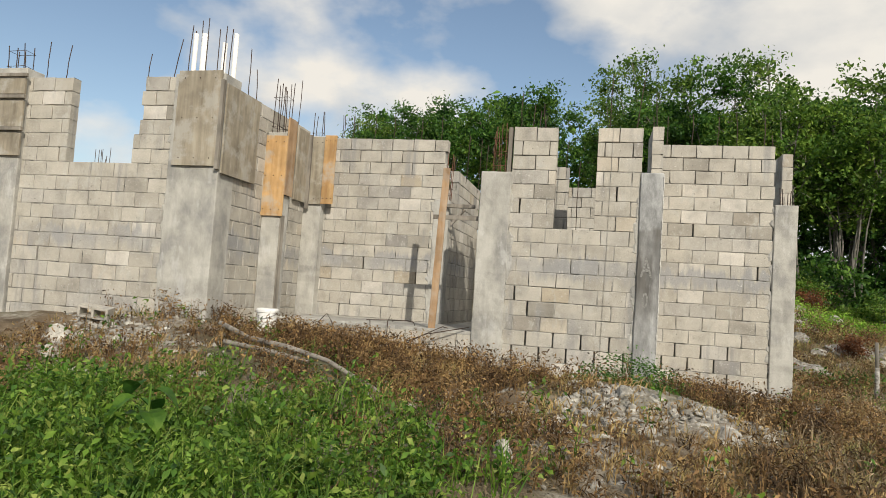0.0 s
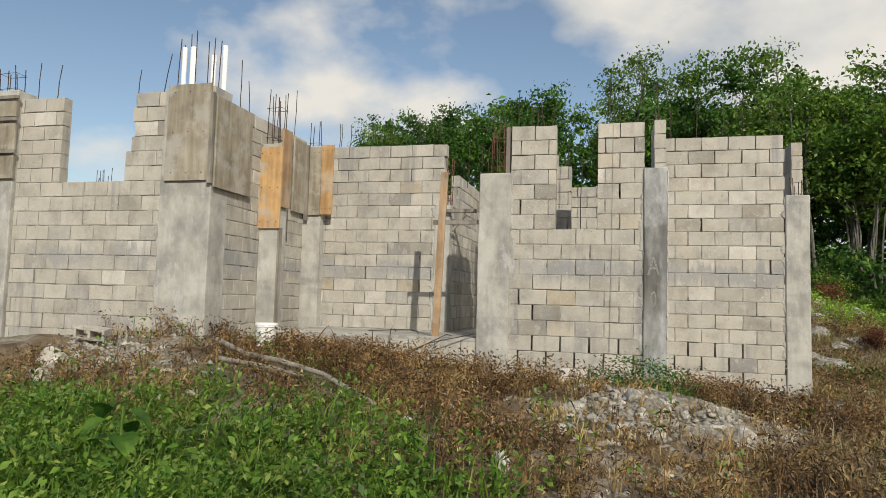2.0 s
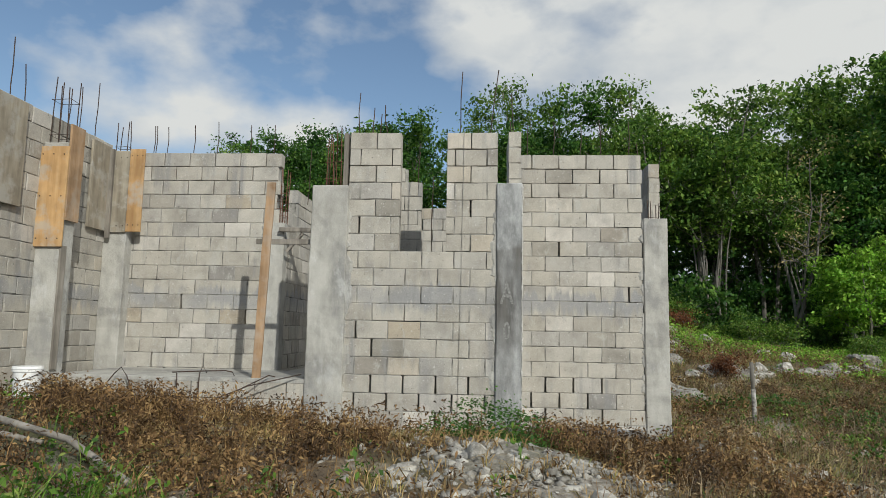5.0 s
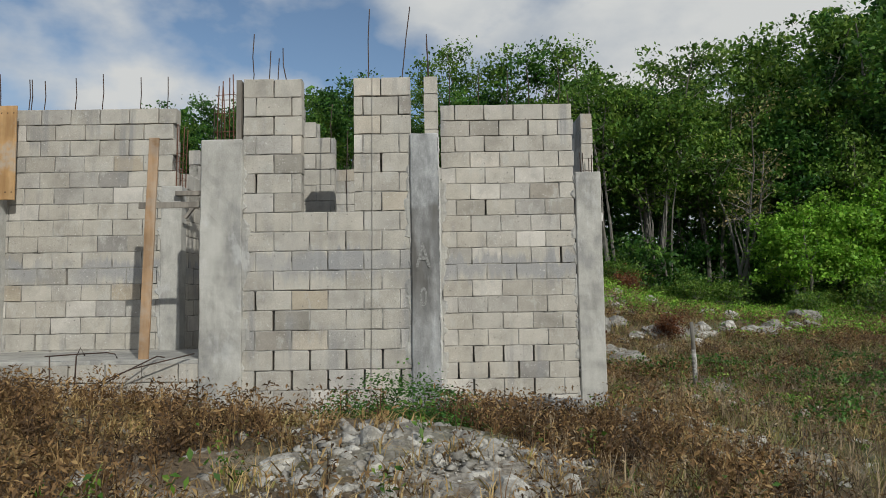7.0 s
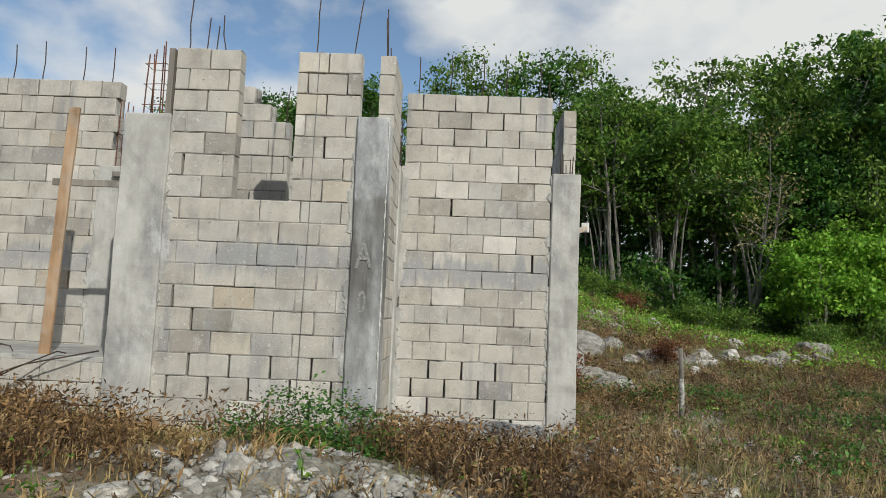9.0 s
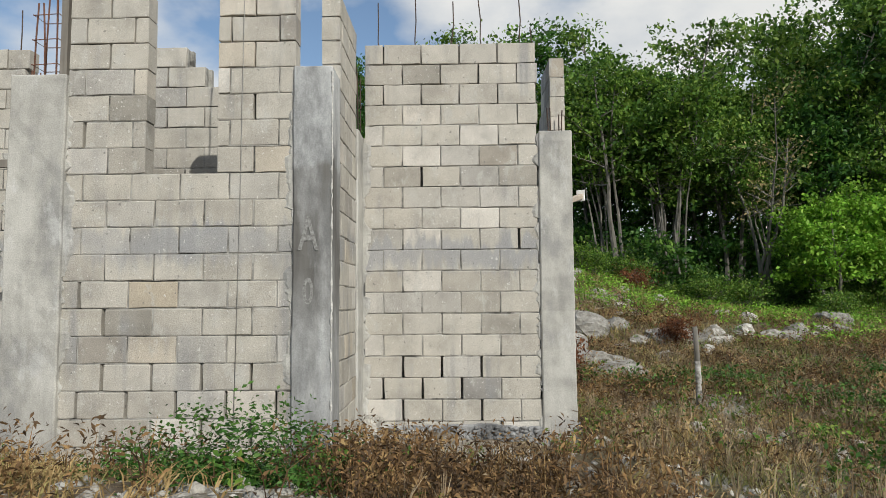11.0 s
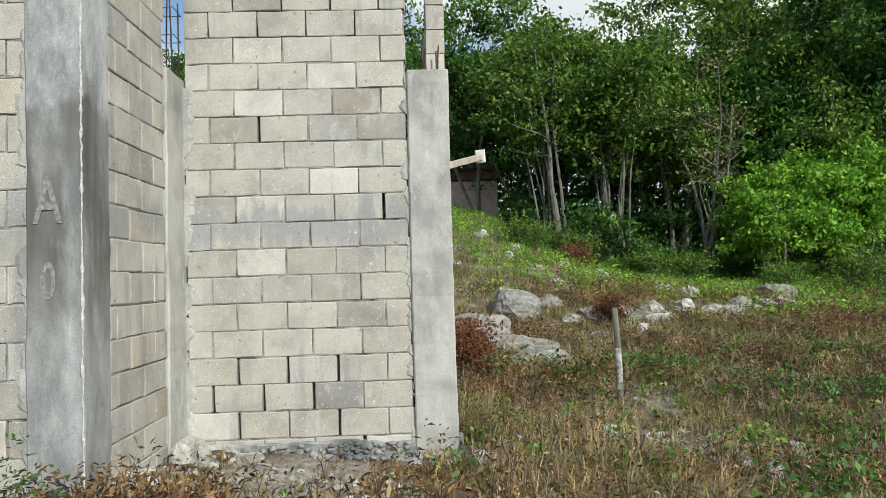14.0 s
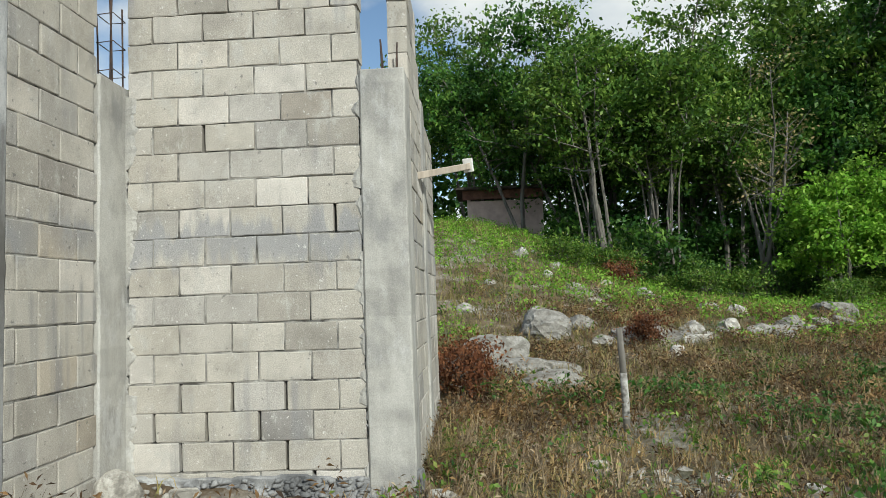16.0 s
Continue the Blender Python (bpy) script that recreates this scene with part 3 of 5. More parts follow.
def blade_quads(base, h, width, lean, rng=RNG):
    """Grass blades or stalks: a bent strip of two quads each."""
    n = len(base)
    t = rng.uniform(0, 2 * math.pi, n)
    d = np.stack([np.cos(t), np.sin(t), np.zeros(n)], 1)
    side = np.stack([-np.sin(t + 0.6), np.cos(t + 0.6), np.zeros(n)], 1) * (width * rng.uniform(0.6, 1.4, n))[:, None]
    h = (h * np.ones(n))[:, None]
    k = (lean * rng.uniform(0.2, 1.3, n))[:, None]
    up = np.array([0, 0, 1.0])
    m = base + up * h * 0.55 + d * h * k * 0.35
    e = base + up * h * (1 - 0.35 * k) + d * h * k
    v = np.stack([base - side, base + side, m + side * 0.8, m - side * 0.8, e + side * 0.15, e - side * 0.15], 1).reshape(-1, 3)
    i = (np.arange(n) * 6)[:, None]
    f = np.concatenate([i + np.array([0, 1, 2, 3]), i + np.array([3, 2, 4, 5])], 1).reshape(-1, 4)
    return v, f.astype(np.int32)


def joined(pieces):
    vs, fs, o = [], [], 0
    for v, f in pieces:
        vs.append(np.asarray(v, float).reshape(-1, 3))
        fs.append(np.asarray(f) + o)
        o += len(vs[-1])
    return np.concatenate(vs), np.concatenate(fs)


def limb(start, direction, length, bend, rng, n=6):
    p, d, out = np.array(start, float), np.array(direction, float), []
    for k in range(n):
        out.append(p.copy())
        d = d + rng.normal(size=3) * bend
        d /= np.linalg.norm(d)
        p = p + d * length / (n - 1)
    return out


def make_tree(name, seed, h, spread, leaf, leaves, size, stems, label, category="tree", low=0.42, radius=0.11, clump=0.52, bare=0.0):
    rng = np.random.default_rng(seed)
    root = empty(name, (0, 0, 0), label, category, "trees of the wood")
    wood, tips = [], []
    for s in range(stems):
        a = rng.uniform(0, 2 * math.pi)
        tilt = rng.uniform(0.04, 0.30) if stems > 1 else rng.uniform(0.0, 0.12)
        sh = h * rng.uniform(0.78, 0.95)
        stem = limb((0.22 * math.cos(a) * (stems > 1) * min(1, h / 3), 0.22 * math.sin(a) * (stems > 1) * min(1, h / 3), -0.03 * h), (math.cos(a) * tilt, math.sin(a) * tilt, 1), sh, 0.07, rng, 9)
        r0 = radius * rng.uniform(0.75, 1.2)
        wood.append(tube(stem, [r0 * (1 - 0.8 * k / 8) for k in range(9)], 6))
        for b in range(int(9 + h * 0.5)):
            u = rng.uniform(low, 0.98)
            k = min(int(u * 8), 7)
            p = stem[k] + (stem[k + 1] - stem[k]) * (u * 8 - k)
            ba = rng.uniform(0, 2 * math.pi)
            ln = spread * rng.uniform(0.45, 1.0) * (1.15 - 0.55 * u)
            br = limb(p, (math.cos(ba), math.sin(ba), rng.uniform(0.15, 0.9)), ln, 0.16, rng, 5)
            rb = r0 * (1.05 - u) * 0.5 + 0.008
            wood.append(tube(br, [rb * (1 - 0.75 * q / 4) for q in range(5)], 3))
            if rng.random() < bare:
                continue
            tips += [br[2], br[3], br[4], br[4] + rng.normal(size=3) * 0.3]
            for _ in range(2):
                tw = limb(br[rng.integers(1, 4)], rng.normal(size=3) + (0, 0, 0.5), ln * 0.45, 0.2, rng, 3)
                wood.append(tube(tw, [rb * 0.5, rb * 0.35, 0.005], 3))
                tips.append(tw[-1])
        tips.append(stem[-1])
    wv, wf = [], []
    o = 0
    for v, f in wood:
        wv += v
        wf += [tuple(dict.fromkeys(i + o for i in q)) for q in f]
        o += len(v)
    me = bpy.data.meshes.new("trunk")
    me.from_pydata(wv, [], wf)
    link("trunk", me, BARK, root, "pale grey trunk and limbs")
    tips = np.array(tips)
    per = max(8, leaves // len(tips))
    c = np.repeat(tips, per, 0)
    sc = np.repeat(rng.uniform(0.55, 1.25, len(tips)), per)[:, None]
    c = c + rng.normal(size=c.shape) * np.array([clump, clump, clump * 0.52]) * 0.62 * sc
    v, f = leaf_quads(c, size, 0.12, rng)
    raw("crown", v, f, leaf, root)
    return root


def spot(x, y, turn=0.0, scale=1.0, sink=0.0, lean=0.0):
    return pose(x, y, ground_at(x, y) - sink, lean, 0, turn) @ Matrix.Scale(scale, 4)


def place(thing, x, y, turn, scale):
    ob = copy_thing(thing, pose(x, y, ground_at(x, y) - 0.05, 0, 0, turn))
    ob.scale = (scale, scale, scale)
    return ob


# ---------------------------------------------------------------- the wood behind
KINDS = [
    make_tree("forest_tree", 1, 10.5, 3.4, CANOPY, 8000, 0.20, 2, "slender leafy forest tree with pale thin trunks"),
    make_tree("forest_tree", 2, 11.5, 3.2, CANOPY2, 8000, 0.195, 3, "many-stemmed forest tree with yellowish green crown"),
    make_tree("forest_tree", 3, 9.5, 3.6, CANOPY, 8000, 0.195, 2, "wide dark green forest tree with thin grey trunks", low=0.34),
    make_tree("forest_tree", 5, 10.0, 3.3, CANOPY2, 8000, 0.185, 3, "airy forest tree with feathery foliage", low=0.5),
    make_tree("forest_tree", 8, 12.5, 3.0, CANOPY, 8500, 0.23, 1, "tall dark broad-leaved forest tree", low=0.55),
]
for k, ob in enumerate(KINDS):
    ob.location = (-11.0 + 5.2 * k, 37.5 + (k % 2), 0)
    ob.location.z = ground_at(ob.location.x, ob.location.y) - 0.05
    ob.scale = (0.78, 0.78, 0.78)
rt = random.Random(21)
for row, (y0, x0, x1, step, s0, s1) in enumerate([(31.5, 8.0, 27, 2.5, 0.78, 0.98), (34.5, 6.0, 33, 2.6, 0.9, 1.15), (38.5, -13.5, 38, 3.0, 0.78, 1.08), (43, -11, 40, 6.5, 1.0, 1.35)]):
    x = x0
    while x < x1:
        k = rt.randrange(4) if rt.random() < 0.85 or x < 14 else 4
        s = rt.uniform(s0, s1) * (0.92 if x < 6.5 else 1.06 if x < 10 else 1.1 if x < 17 else 1.35)
        place(KINDS[k], x + rt.uniform(-0.8, 0.8), y0 + rt.uniform(-1.2, 1.2), rt.uniform(0, 360), s)
        x += step * rt.uniform(0.75, 1.25)
place(KINDS[4], 21.0, 33.5, 40, 1.25)
place(KINDS[4], 24.5, 35.0, 160, 1.2)

lean_tree = make_tree("leaning_tree", 31, 8.5, 2.0, OLIVE, 900, 0.12, 3, "leaning pale trunks with bare dry twigs", low=0.5, radius=0.085, bare=0.6)
lean_tree.matrix_basis = spot(12.6, 30.0, 20, 1.0, 0.1)

slender = make_tree("slender_tree", 71, 10.0, 2.6, CANOPY2, 4500, 0.20, 4, "slender white-stemmed tree at the wood's edge", low=0.6, radius=0.055)
slender.matrix_basis = spot(9.4, 30.8, 0, 1.0)
x = 7.4
while x < 27:
    place(slender, x, 30.6 + rt.uniform(-0.7, 0.9), rt.uniform(0, 360), rt.uniform(0.7, 1.0))
    x += rt.uniform(1.2, 4.2)
bright = make_tree("bright_green_tree", 17, 4.6, 2.7, BRIGHT, 14500, 0.16, 3, "small dense bright green tree at the wood's edge", low=0.25, radius=0.07, clump=0.40)
bright.matrix_basis = spot(14.3, 28.0, 0, 1.0)
bright.scale = (0.9, 0.9, 0.9)
place(bright, 17.0, 28.8, 130, 1.1)

shrub = make_tree("shrub", 41, 2.4, 1.7, CANOPY, 1500, 0.19, 4, "dark green undergrowth shrub at the wood's edge", "shrub", low=0.08, radius=0.025, clump=0.5)
shrub2 = make_tree("shrub", 43, 1.5, 1.2, WEED, 1600, 0.12, 4, "mid-green leafy shrub on the slope", "shrub", low=0.05, radius=0.018, clump=0.4)
for ob in (shrub, shrub2):
    ob["group"] = "shrubs on the slope"
shrub.matrix_basis, shrub2.matrix_basis = spot(9.0, 30.2), spot(16.0, 22.5)
x = 7.0
while x < 34:
    place(shrub, x, 30.0 + rt.uniform(-0.8, 1.2) + max(0, 8 - x) * 0.7, rt.uniform(0, 360), rt.uniform(0.3, 0.75))
    place(shrub, x + 0.7, 33.0 + rt.uniform(-1, 1), rt.uniform(0, 360), rt.uniform(0.7, 1.4))
    x += rt.uniform(1.4, 2.4)
for k in range(20):
    u = rt.random()
    place(shrub2, 5.0 + 13 * u + rt.uniform(-1, 1), 29.5 - 4.0 * u * rt.random() + rt.uniform(-1.5, 0.5), rt.uniform(0, 360), rt.uniform(0.3, 0.8))
for x, y, s in ((15.2, 21.0, 0.9), (16.6, 20.0, 1.0), (17.8, 22.2, 1.1), (14.2, 18.6, 0.5), (18.5, 19.0, 0.9), (12.4, 24.4, 0.6), (14.6, 24.4, 0.8)):
    place(shrub2, x, y, rt.uniform(0, 360), s)

n = 34000
fx, fy = RNG.uniform(-16, 52, n), RNG.uniform(46, 58, n)
fz = height(fx, fy) + RNG.uniform(0, 9.5, n) + 2.0 * np.sin(fx * 0.6) * RNG.random(n)
v, f = leaf_quads(np.stack([fx, fy, fz], 1), 0.6)
tagged(raw("far_woods", v, f, CANOPY), "deep dark green woods filling the background", "woods", kind="stuff")


# ---------------------------------------------------------------- weeds, grass and rubble
def outside(x, y):
    inside = ((y > 9.72) & (x > -5.1) & (x < 0.80)) | ((y > 11.2) & (x < 2.86) & (y < 15.5)) | ((y > 8.36) & (x < -5.0) & (y < 15.5))
    return ~inside


def sow(n, x0, x1, y0, y1, keep):
    x, y = RNG.uniform(x0, x1, n), RNG.uniform(y0, y1, n)
    ok = outside(x, y) & (RNG.random(n) < keep(x, y))
    x, y = x[ok], y[ok]
    return np.stack([x, y, height(x, y) - 0.02], 1)


def patch(x, y, *blobs):
    s = np.zeros_like(x)
    for cx, cy, rx, ry, a in blobs:
        s += a * np.exp(-(((x - cx) / rx) ** 2 + ((y - cy) / ry) ** 2))
    return s


def wave(x, y, k, s=0.0):
    return 0.5 + 0.25 * (np.sin(k * x + 1.3 * s) * np.cos(0.8 * k * y - s) + np.sin(0.53 * k * (x + y) + 2 * s))


def stuff(name, pieces, material, label, category):
    v, f = joined(pieces)
    return tagged(raw(name, v, f, material), label, category, kind="stuff")


MOUND = lambda x, y: patch(x, y, (0.9, 7.7, 1.0, 0.75, 1.0), (-0.1, 6.9, 0.8, 0.6, 0.5), (2.75, 9.6, 0.8, 0.55, 1.0), (3.1, 8.3, 1.1, 0.6, 0.5), (0.2, 5.7, 1.0, 0.7, 0.35), (-5.2, 7.2, 1.2, 0.7, 0.8), (-6.2, 7.8, 0.9, 0.6, 0.9), (4.4, 9.6, 0.8, 0.5, 0.5), (5.0, 11.6, 0.9, 0.5, 0.55), (5.6, 7.6, 0.9, 0.5, 0.3), (1.8, 10.9, 1.1, 0.6, 1.1), (4.6, 11.4, 0.7, 0.35, 0.7), (5.4, 13.6, 0.8, 0.35, 0.7), (3.9, 12.4, 0.5, 0.3, 0.5), (-3.0, 9.3, 1.2, 0.3, 0.3))
LUSH = lambda x, y: patch(x, y, (-2.3, 3.7, 1.15, 1.35, 1.2), (-3.6, 3.6, 1.6, 1.3, 0.8), (-1.5, 2.8, 0.9, 0.9, 0.7), (-4.0, 5.4, 0.6, 0.5, 0.5))


def tufts(centres, per, h, width, lean, spread):
    c = np.repeat(centres, per, 0)
    c = c + RNG.normal(size=c.shape) * np.array([spread, spread, 0])
    return blade_quads(c, h * RNG.uniform(0.5, 1.25, len(c)), width, lean)


def bushy(centres, per, tall, wide, size, stalks=3, w=0.27):
    """Stalks with small leaves all the way up."""
    c = np.repeat(centres, per, 0)
    hh = np.repeat(tall * RNG.uniform(0.5, 1.2, len(centres)), per)
    u = RNG.random(len(c)) ** 0.8
    off = RNG.normal(size=(len(c), 2)) * (wide * (0.35 + 0.65 * u))[:, None]
    c = c + np.concatenate([off, (u * hh)[:, None]], 1)
    s = np.repeat(centres, stalks, 0)
    return joined([leaf_quads(c, size, 0.3, w=w), blade_quads(s, np.repeat(tall * RNG.uniform(0.7, 1.2, len(centres)), stalks), 0.0035, 0.5)])


thin = lambda x, y: 1 - np.clip(1.0 * MOUND(x, y), 0, 0.85)
clumps = lambda x, y, k, q: np.clip((wave(x, y, k, q) * 0.6 + wave(x, y, 2.7 * k, q + 1) * 0.6 - 0.42) * 3.0, 0, 1)
GOLD = lambda x, y: np.clip((wave(x, y, 1.5, 0.8) + 0.5 * wave(x, y, 3.7, 2.0) - 0.72) * 5, 0, 1)
straw = sow(11000, -7, 9, 2.5, 14, lambda x, y: thin(x, y) * np.clip(GOLD(x, y) + 0.06 + 0.7 * patch(x, y, (3.9, 10.6, 1.3, 0.9, 1.0), (6.0, 13.0, 2.0, 1.2, 0.6)), 0, 1) * (1 - np.clip(LUSH(x, y), 0, 0.9)))
stuff("dry_grass", [tufts(straw, 10, 0.17, 0.005, 1.3, 0.05)], STRAW, "straw-coloured dry grass tufts on the soil", "grass")
olive = sow(8500, 1.0, 13, 3.5, 24, lambda x, y: thin(x, y) * np.clip(clumps(x, y, 1.3, 2.2) * np.clip((x - 0.5) / 3, 0.1, 1) + 0.12, 0, 1))
hummock = sow(1500, 1.6, 14, 6.5, 22, lambda x, y: thin(x, y) * clumps(x, y, 1.1, 4.1))
stuff("grass_hummocks", [tufts(hummock[::3], 80, 0.27, 0.0032, 1.3, 0.14)], OLIVE, "shaggy hummocks of olive and straw grass", "grass")
stuff("dead_grass_hummocks", [tufts(np.concatenate([hummock[1::3], hummock[2::3]]), 48, 0.26, 0.0036, 1.5, 0.15)], TANGLE, "shaggy hummocks of dead grey-brown stalks", "grass")
stuff("mixed_grass", [tufts(olive, 6, 0.15, 0.004, 1.2, 0.08)], OLIVE, "olive and brown grass growing through dry weeds", "grass")
dry = sow(10500, -6.5, 3.2, 4.6, 10.0, lambda x, y: thin(x, y) * np.clip((0.34 + 0.85 * np.exp(-((y - (8.5 + 0.25 * np.clip(x - 1, 0, 3))) / 0.95) ** 2)) * (1.5 * clumps(x, y, 2.4, 0.3) * (1 - 0.75 * GOLD(x, y)) + 0.10), 0, 1) * (1 - np.clip(LUSH(x, y) + patch(x, y, (0.35, 8.45, 0.7, 0.5, 1.2)), 0, 1)) * (1 - 0.9 * np.exp(-((y - 9.75) / 0.35) ** 2) * (x < 0.5)))
stuff("dry_weeds", [bushy(dry[::2], 30, 0.34, 0.08, 0.046, w=0.17), bushy(dry[1::2], 24, 0.20, 0.075, 0.042, w=0.17)], DRY, "rust-brown dried weeds along the house wall", "weeds")
dry2 = sow(9000, 1.2, 12, 5.0, 19, lambda x, y: thin(x, y) * np.clip(clumps(x, y, 1.6, 0.4) + 0.15, 0, 1) * 0.7)
stuff("withered_weeds", [bushy(dry2[::2], 24, 0.25, 0.08, 0.044, w=0.17)], DRY, "withered brown weeds on the open ground", "weeds")
stuff("dead_stalks", [bushy(dry2[1::2], 18, 0.28, 0.09, 0.040, 9, w=0.16)], TANGLE, "tangled grey-brown dead stalks on the open ground", "weeds")
litter = sow(36000, -7, 11, 2.5, 17, lambda x, y: 0.25 + 0.75 * thin(x, y))
litter[:, 2] += 0.03
v, f = leaf_quads(litter, 0.055, 2.2, w=0.10)
tagged(raw("leaf_litter", v, f, TANGLE), "dead leaves and broken stalks strewn on the soil", "litter", kind="stuff")
lush = sow(5600, -6.5, 1.2, 1.4, 7.0, lambda x, y: np.clip(LUSH(x, y) * (0.45 + clumps(x, y, 3.1, 0.7)), 0, 1))
stuff("green_weeds", [bushy(lush[::3], 36, 0.42, 0.09, 0.052, w=0.24), bushy(lush[1::3], 30, 0.24, 0.09, 0.064, w=0.28), bushy(lush[2::3], 46, 0.33, 0.10, 0.040, w=0.2), tufts(lush[::2], 6, 0.42, 0.005, 0.9, 0.08)], WEED, "lush green broad-leaved weeds in the foreground", "weeds")
spray = sow(4600, -6, 13, 2.5, 20, lambda x, y: np.clip(clumps(x, y, 0.9, 3.0) * (0.22 + 0.09 * np.clip(x, 0, 8)), 0, 1))
stuff("scattered_weeds", [bushy(spray, 20, 0.24, 0.08, 0.05)], WEED, "scattered green weeds among the dry grass", "weeds")
green = sow(2600, 3.0, 12, 8.5, 17.5, lambda x, y: np.clip(patch(x, y, (5.4, 14.4, 0.7, 0.35, 0.9), (4.0, 14.2, 0.6, 0.3, 0.8), (6.8, 13.2, 0.8, 0.4, 0.8), (8.0, 15.0, 1.2, 0.5, 0.7), (7.3, 11.2, 0.8, 0.6, 0.8), (9.0, 12.6, 1.2, 0.8, 0.8), (5.2, 10.0, 0.5, 0.3, 0.6)), 0, 1))
stuff("low_green_growth", [bushy(green, 34, 0.30, 0.13, 0.06)], DARKLEAF, "low dark green growth between rocks and dead grass", "weeds")
slope = sow(13000, -2, 24, 15, 35, lambda x, y: np.clip(wave(x, y, 0.9, 1.7) + 0.25 * (y > 22), 0.1, 1))
stuff("slope_grass", [tufts(slope, 5, 0.28, 0.009, 1.0, 0.13)], OLIVE, "grass on the slope below the wood", "grass")
slope3 = sow(8500, 2.9, 20, 13, 26, lambda x, y: clumps(x, y, 1.0, 2.6) * np.clip((27 - y) / 6, 0, 1))
stuff("slope_dead_weeds", [bushy(slope3, 14, 0.32, 0.16, 0.072, 2, 0.13)], DRY, "rust-brown dead weeds between the rocks", "weeds")
slope2 = sow(7500, -2, 24, 19, 35, lambda x, y: np.clip(wave(x, y, 0.8, 0.2) - 0.22 + 0.03 * (y - 19), 0, 1))
stuff("slope_weeds", [bushy(slope2, 14, 0.36, 0.17, 0.085, 2)], BRIGHT, "bright green weeds on the sunlit slope", "weeds")

ICO = bmesh.new()
bmesh.ops.create_icosphere(ICO, subdivisions=1, radius=1)
ICO_V = np.array([v.co[:] for v in ICO.verts])
ICO_F = np.array([[v.index for v in f.verts] for f in ICO.faces])
ICO.free()


def stones(c, size):
    n = len(c)
    s = size[:, None, None] * RNG.uniform(0.55, 1.2, (n, 1, 3)) * np.array([1.15, 1.15, 0.75])
    v = ICO_V[None] * (1 + RNG.normal(size=(n, len(ICO_V), 1)) * 0.24) * s
    t = RNG.uniform(0, 6.28, n)
    r = np.stack([np.stack([np.cos(t), -np.sin(t), 0 * t], 1), np.stack([np.sin(t), np.cos(t), 0 * t], 1), np.stack([0 * t, 0 * t, 1 + 0 * t], 1)], 1)
    v = np.einsum("nij,nkj->nki", r, v) + c[:, None]
    f = ICO_F[None] + (np.arange(n) * len(ICO_V))[:, None, None]
    return v.reshape(-1, 3), f.reshape(-1, 3)


heap = sow(34000, -7, 7, 4.5, 12.5, lambda x, y: np.clip(MOUND(x, y), 0, 1) ** 1.3)
stray = sow(6000, -7, 11, 2.5, 19, lambda x, y: np.clip(clumps(x, y, 1.5, 0.9) + 0.08, 0, 1))
crag = sow(4200, -1.0, 2.4, 6.0, 8.9, lambda x, y: np.clip(patch(x, y, (0.9, 7.6, 1.0, 0.8, 1.1), (-0.1, 6.9, 0.7, 0.5, 0.6)), 0, 1))
alls = np.concatenate([heap, stray, crag])
v, f = stones(alls + np.array([0, 0, 0.015]), 0.007 + 0.05 * RNG.random(len(alls)) ** 4.5 + 0.009 * RNG.random(len(alls)))
tagged(raw("rubble", v, f, LIME), "heap of broken pale limestone rubble", "rubble", kind="stuff")


def boulder(name, seed, size, flat, label, sub=3):
    """A broken rock: a ball cut by random planes, then pitted."""
    rng = random.Random(seed)
    cuts = [(Vector((rng.gauss(0, 1), rng.gauss(0, 1), rng.gauss(0, 0.8))).normalized(), rng.uniform(0.55, 0.92)) for _ in range(16)]
    bm = bmesh.new()
    bmesh.ops.create_icosphere(bm, subdivisions=sub, radius=1)
    o = Vector((seed * 3.1, seed * 1.7, seed))
    for q in bm.verts:
        d = q.co.normalized()
        p = d * (1 + 0.25 * noise.noise(d * 1.4 + o))
        for nrm, far in cuts:
            over = p.dot(nrm) - far
            if over > 0:
                p -= nrm * over * 0.94
        p *= 1 + 0.10 * noise.noise(d * 5 + o) + 0.06 * noise.noise(d * 11 + o)
        q.co = Vector((p.x * size, p.y * size * 0.8, p.z * size * flat)) * 1.25
    return tagged(part(name, bm, LIME), label, "rock", "rocks on the ground")


STONES = [boulder("limestone_rock", k, 1.0, fl, "broken pale limestone rock lying in the weeds", 2) for k, fl in ((3, 0.6), (7, 0.75), (9, 0.5))]
SPOTS = [(-2.62, 5.5, 0.09), (-2.15, 5.6, 0.08), (-2.0, 6.35, 0.10), (-4.8, 5.95, 0.12), (-0.3, 6.4, 0.07), (0.1, 6.2, 0.09), (0.45, 6.6, 0.10), (-0.6, 5.2, 0.11),
         (0.9, 5.9, 0.09), (2.9, 8.1, 0.09), (3.3, 7.9, 0.07), (3.5, 8.7, 0.08), (1.6, 7.2, 0.10), (1.2, 6.9, 0.12), (-0.2, 7.1, 0.11), (0.3, 7.4, 0.13),
         (-1.4, 6.9, 0.08), (-3.6, 6.1, 0.09), (-5.6, 6.5, 0.16), (-6.1, 7.1, 0.18), (-5.0, 7.4, 0.15), (4.15, 11.9, 0.10), (4.9, 10.6, 0.09),
         (4.8, 9.4, 0.10), (3.0, 11.15, 0.13), (0.95, 10.9, 0.16), (1.3, 11.05, 0.12), (0.85, 10.2, 0.17), (1.05, 9.7, 0.12), (5.6, 11.6, 0.08), (8.8, 21.6, 0.3), (6.4, 17.8, 0.22),
         (7.2, 19.3, 0.3), (8.1, 20.2, 0.26), (7.7, 25.2, 0.25), (6.0, 23.0, 0.2), (5.2, 26, 0.22), (4.6, 28, 0.25)]
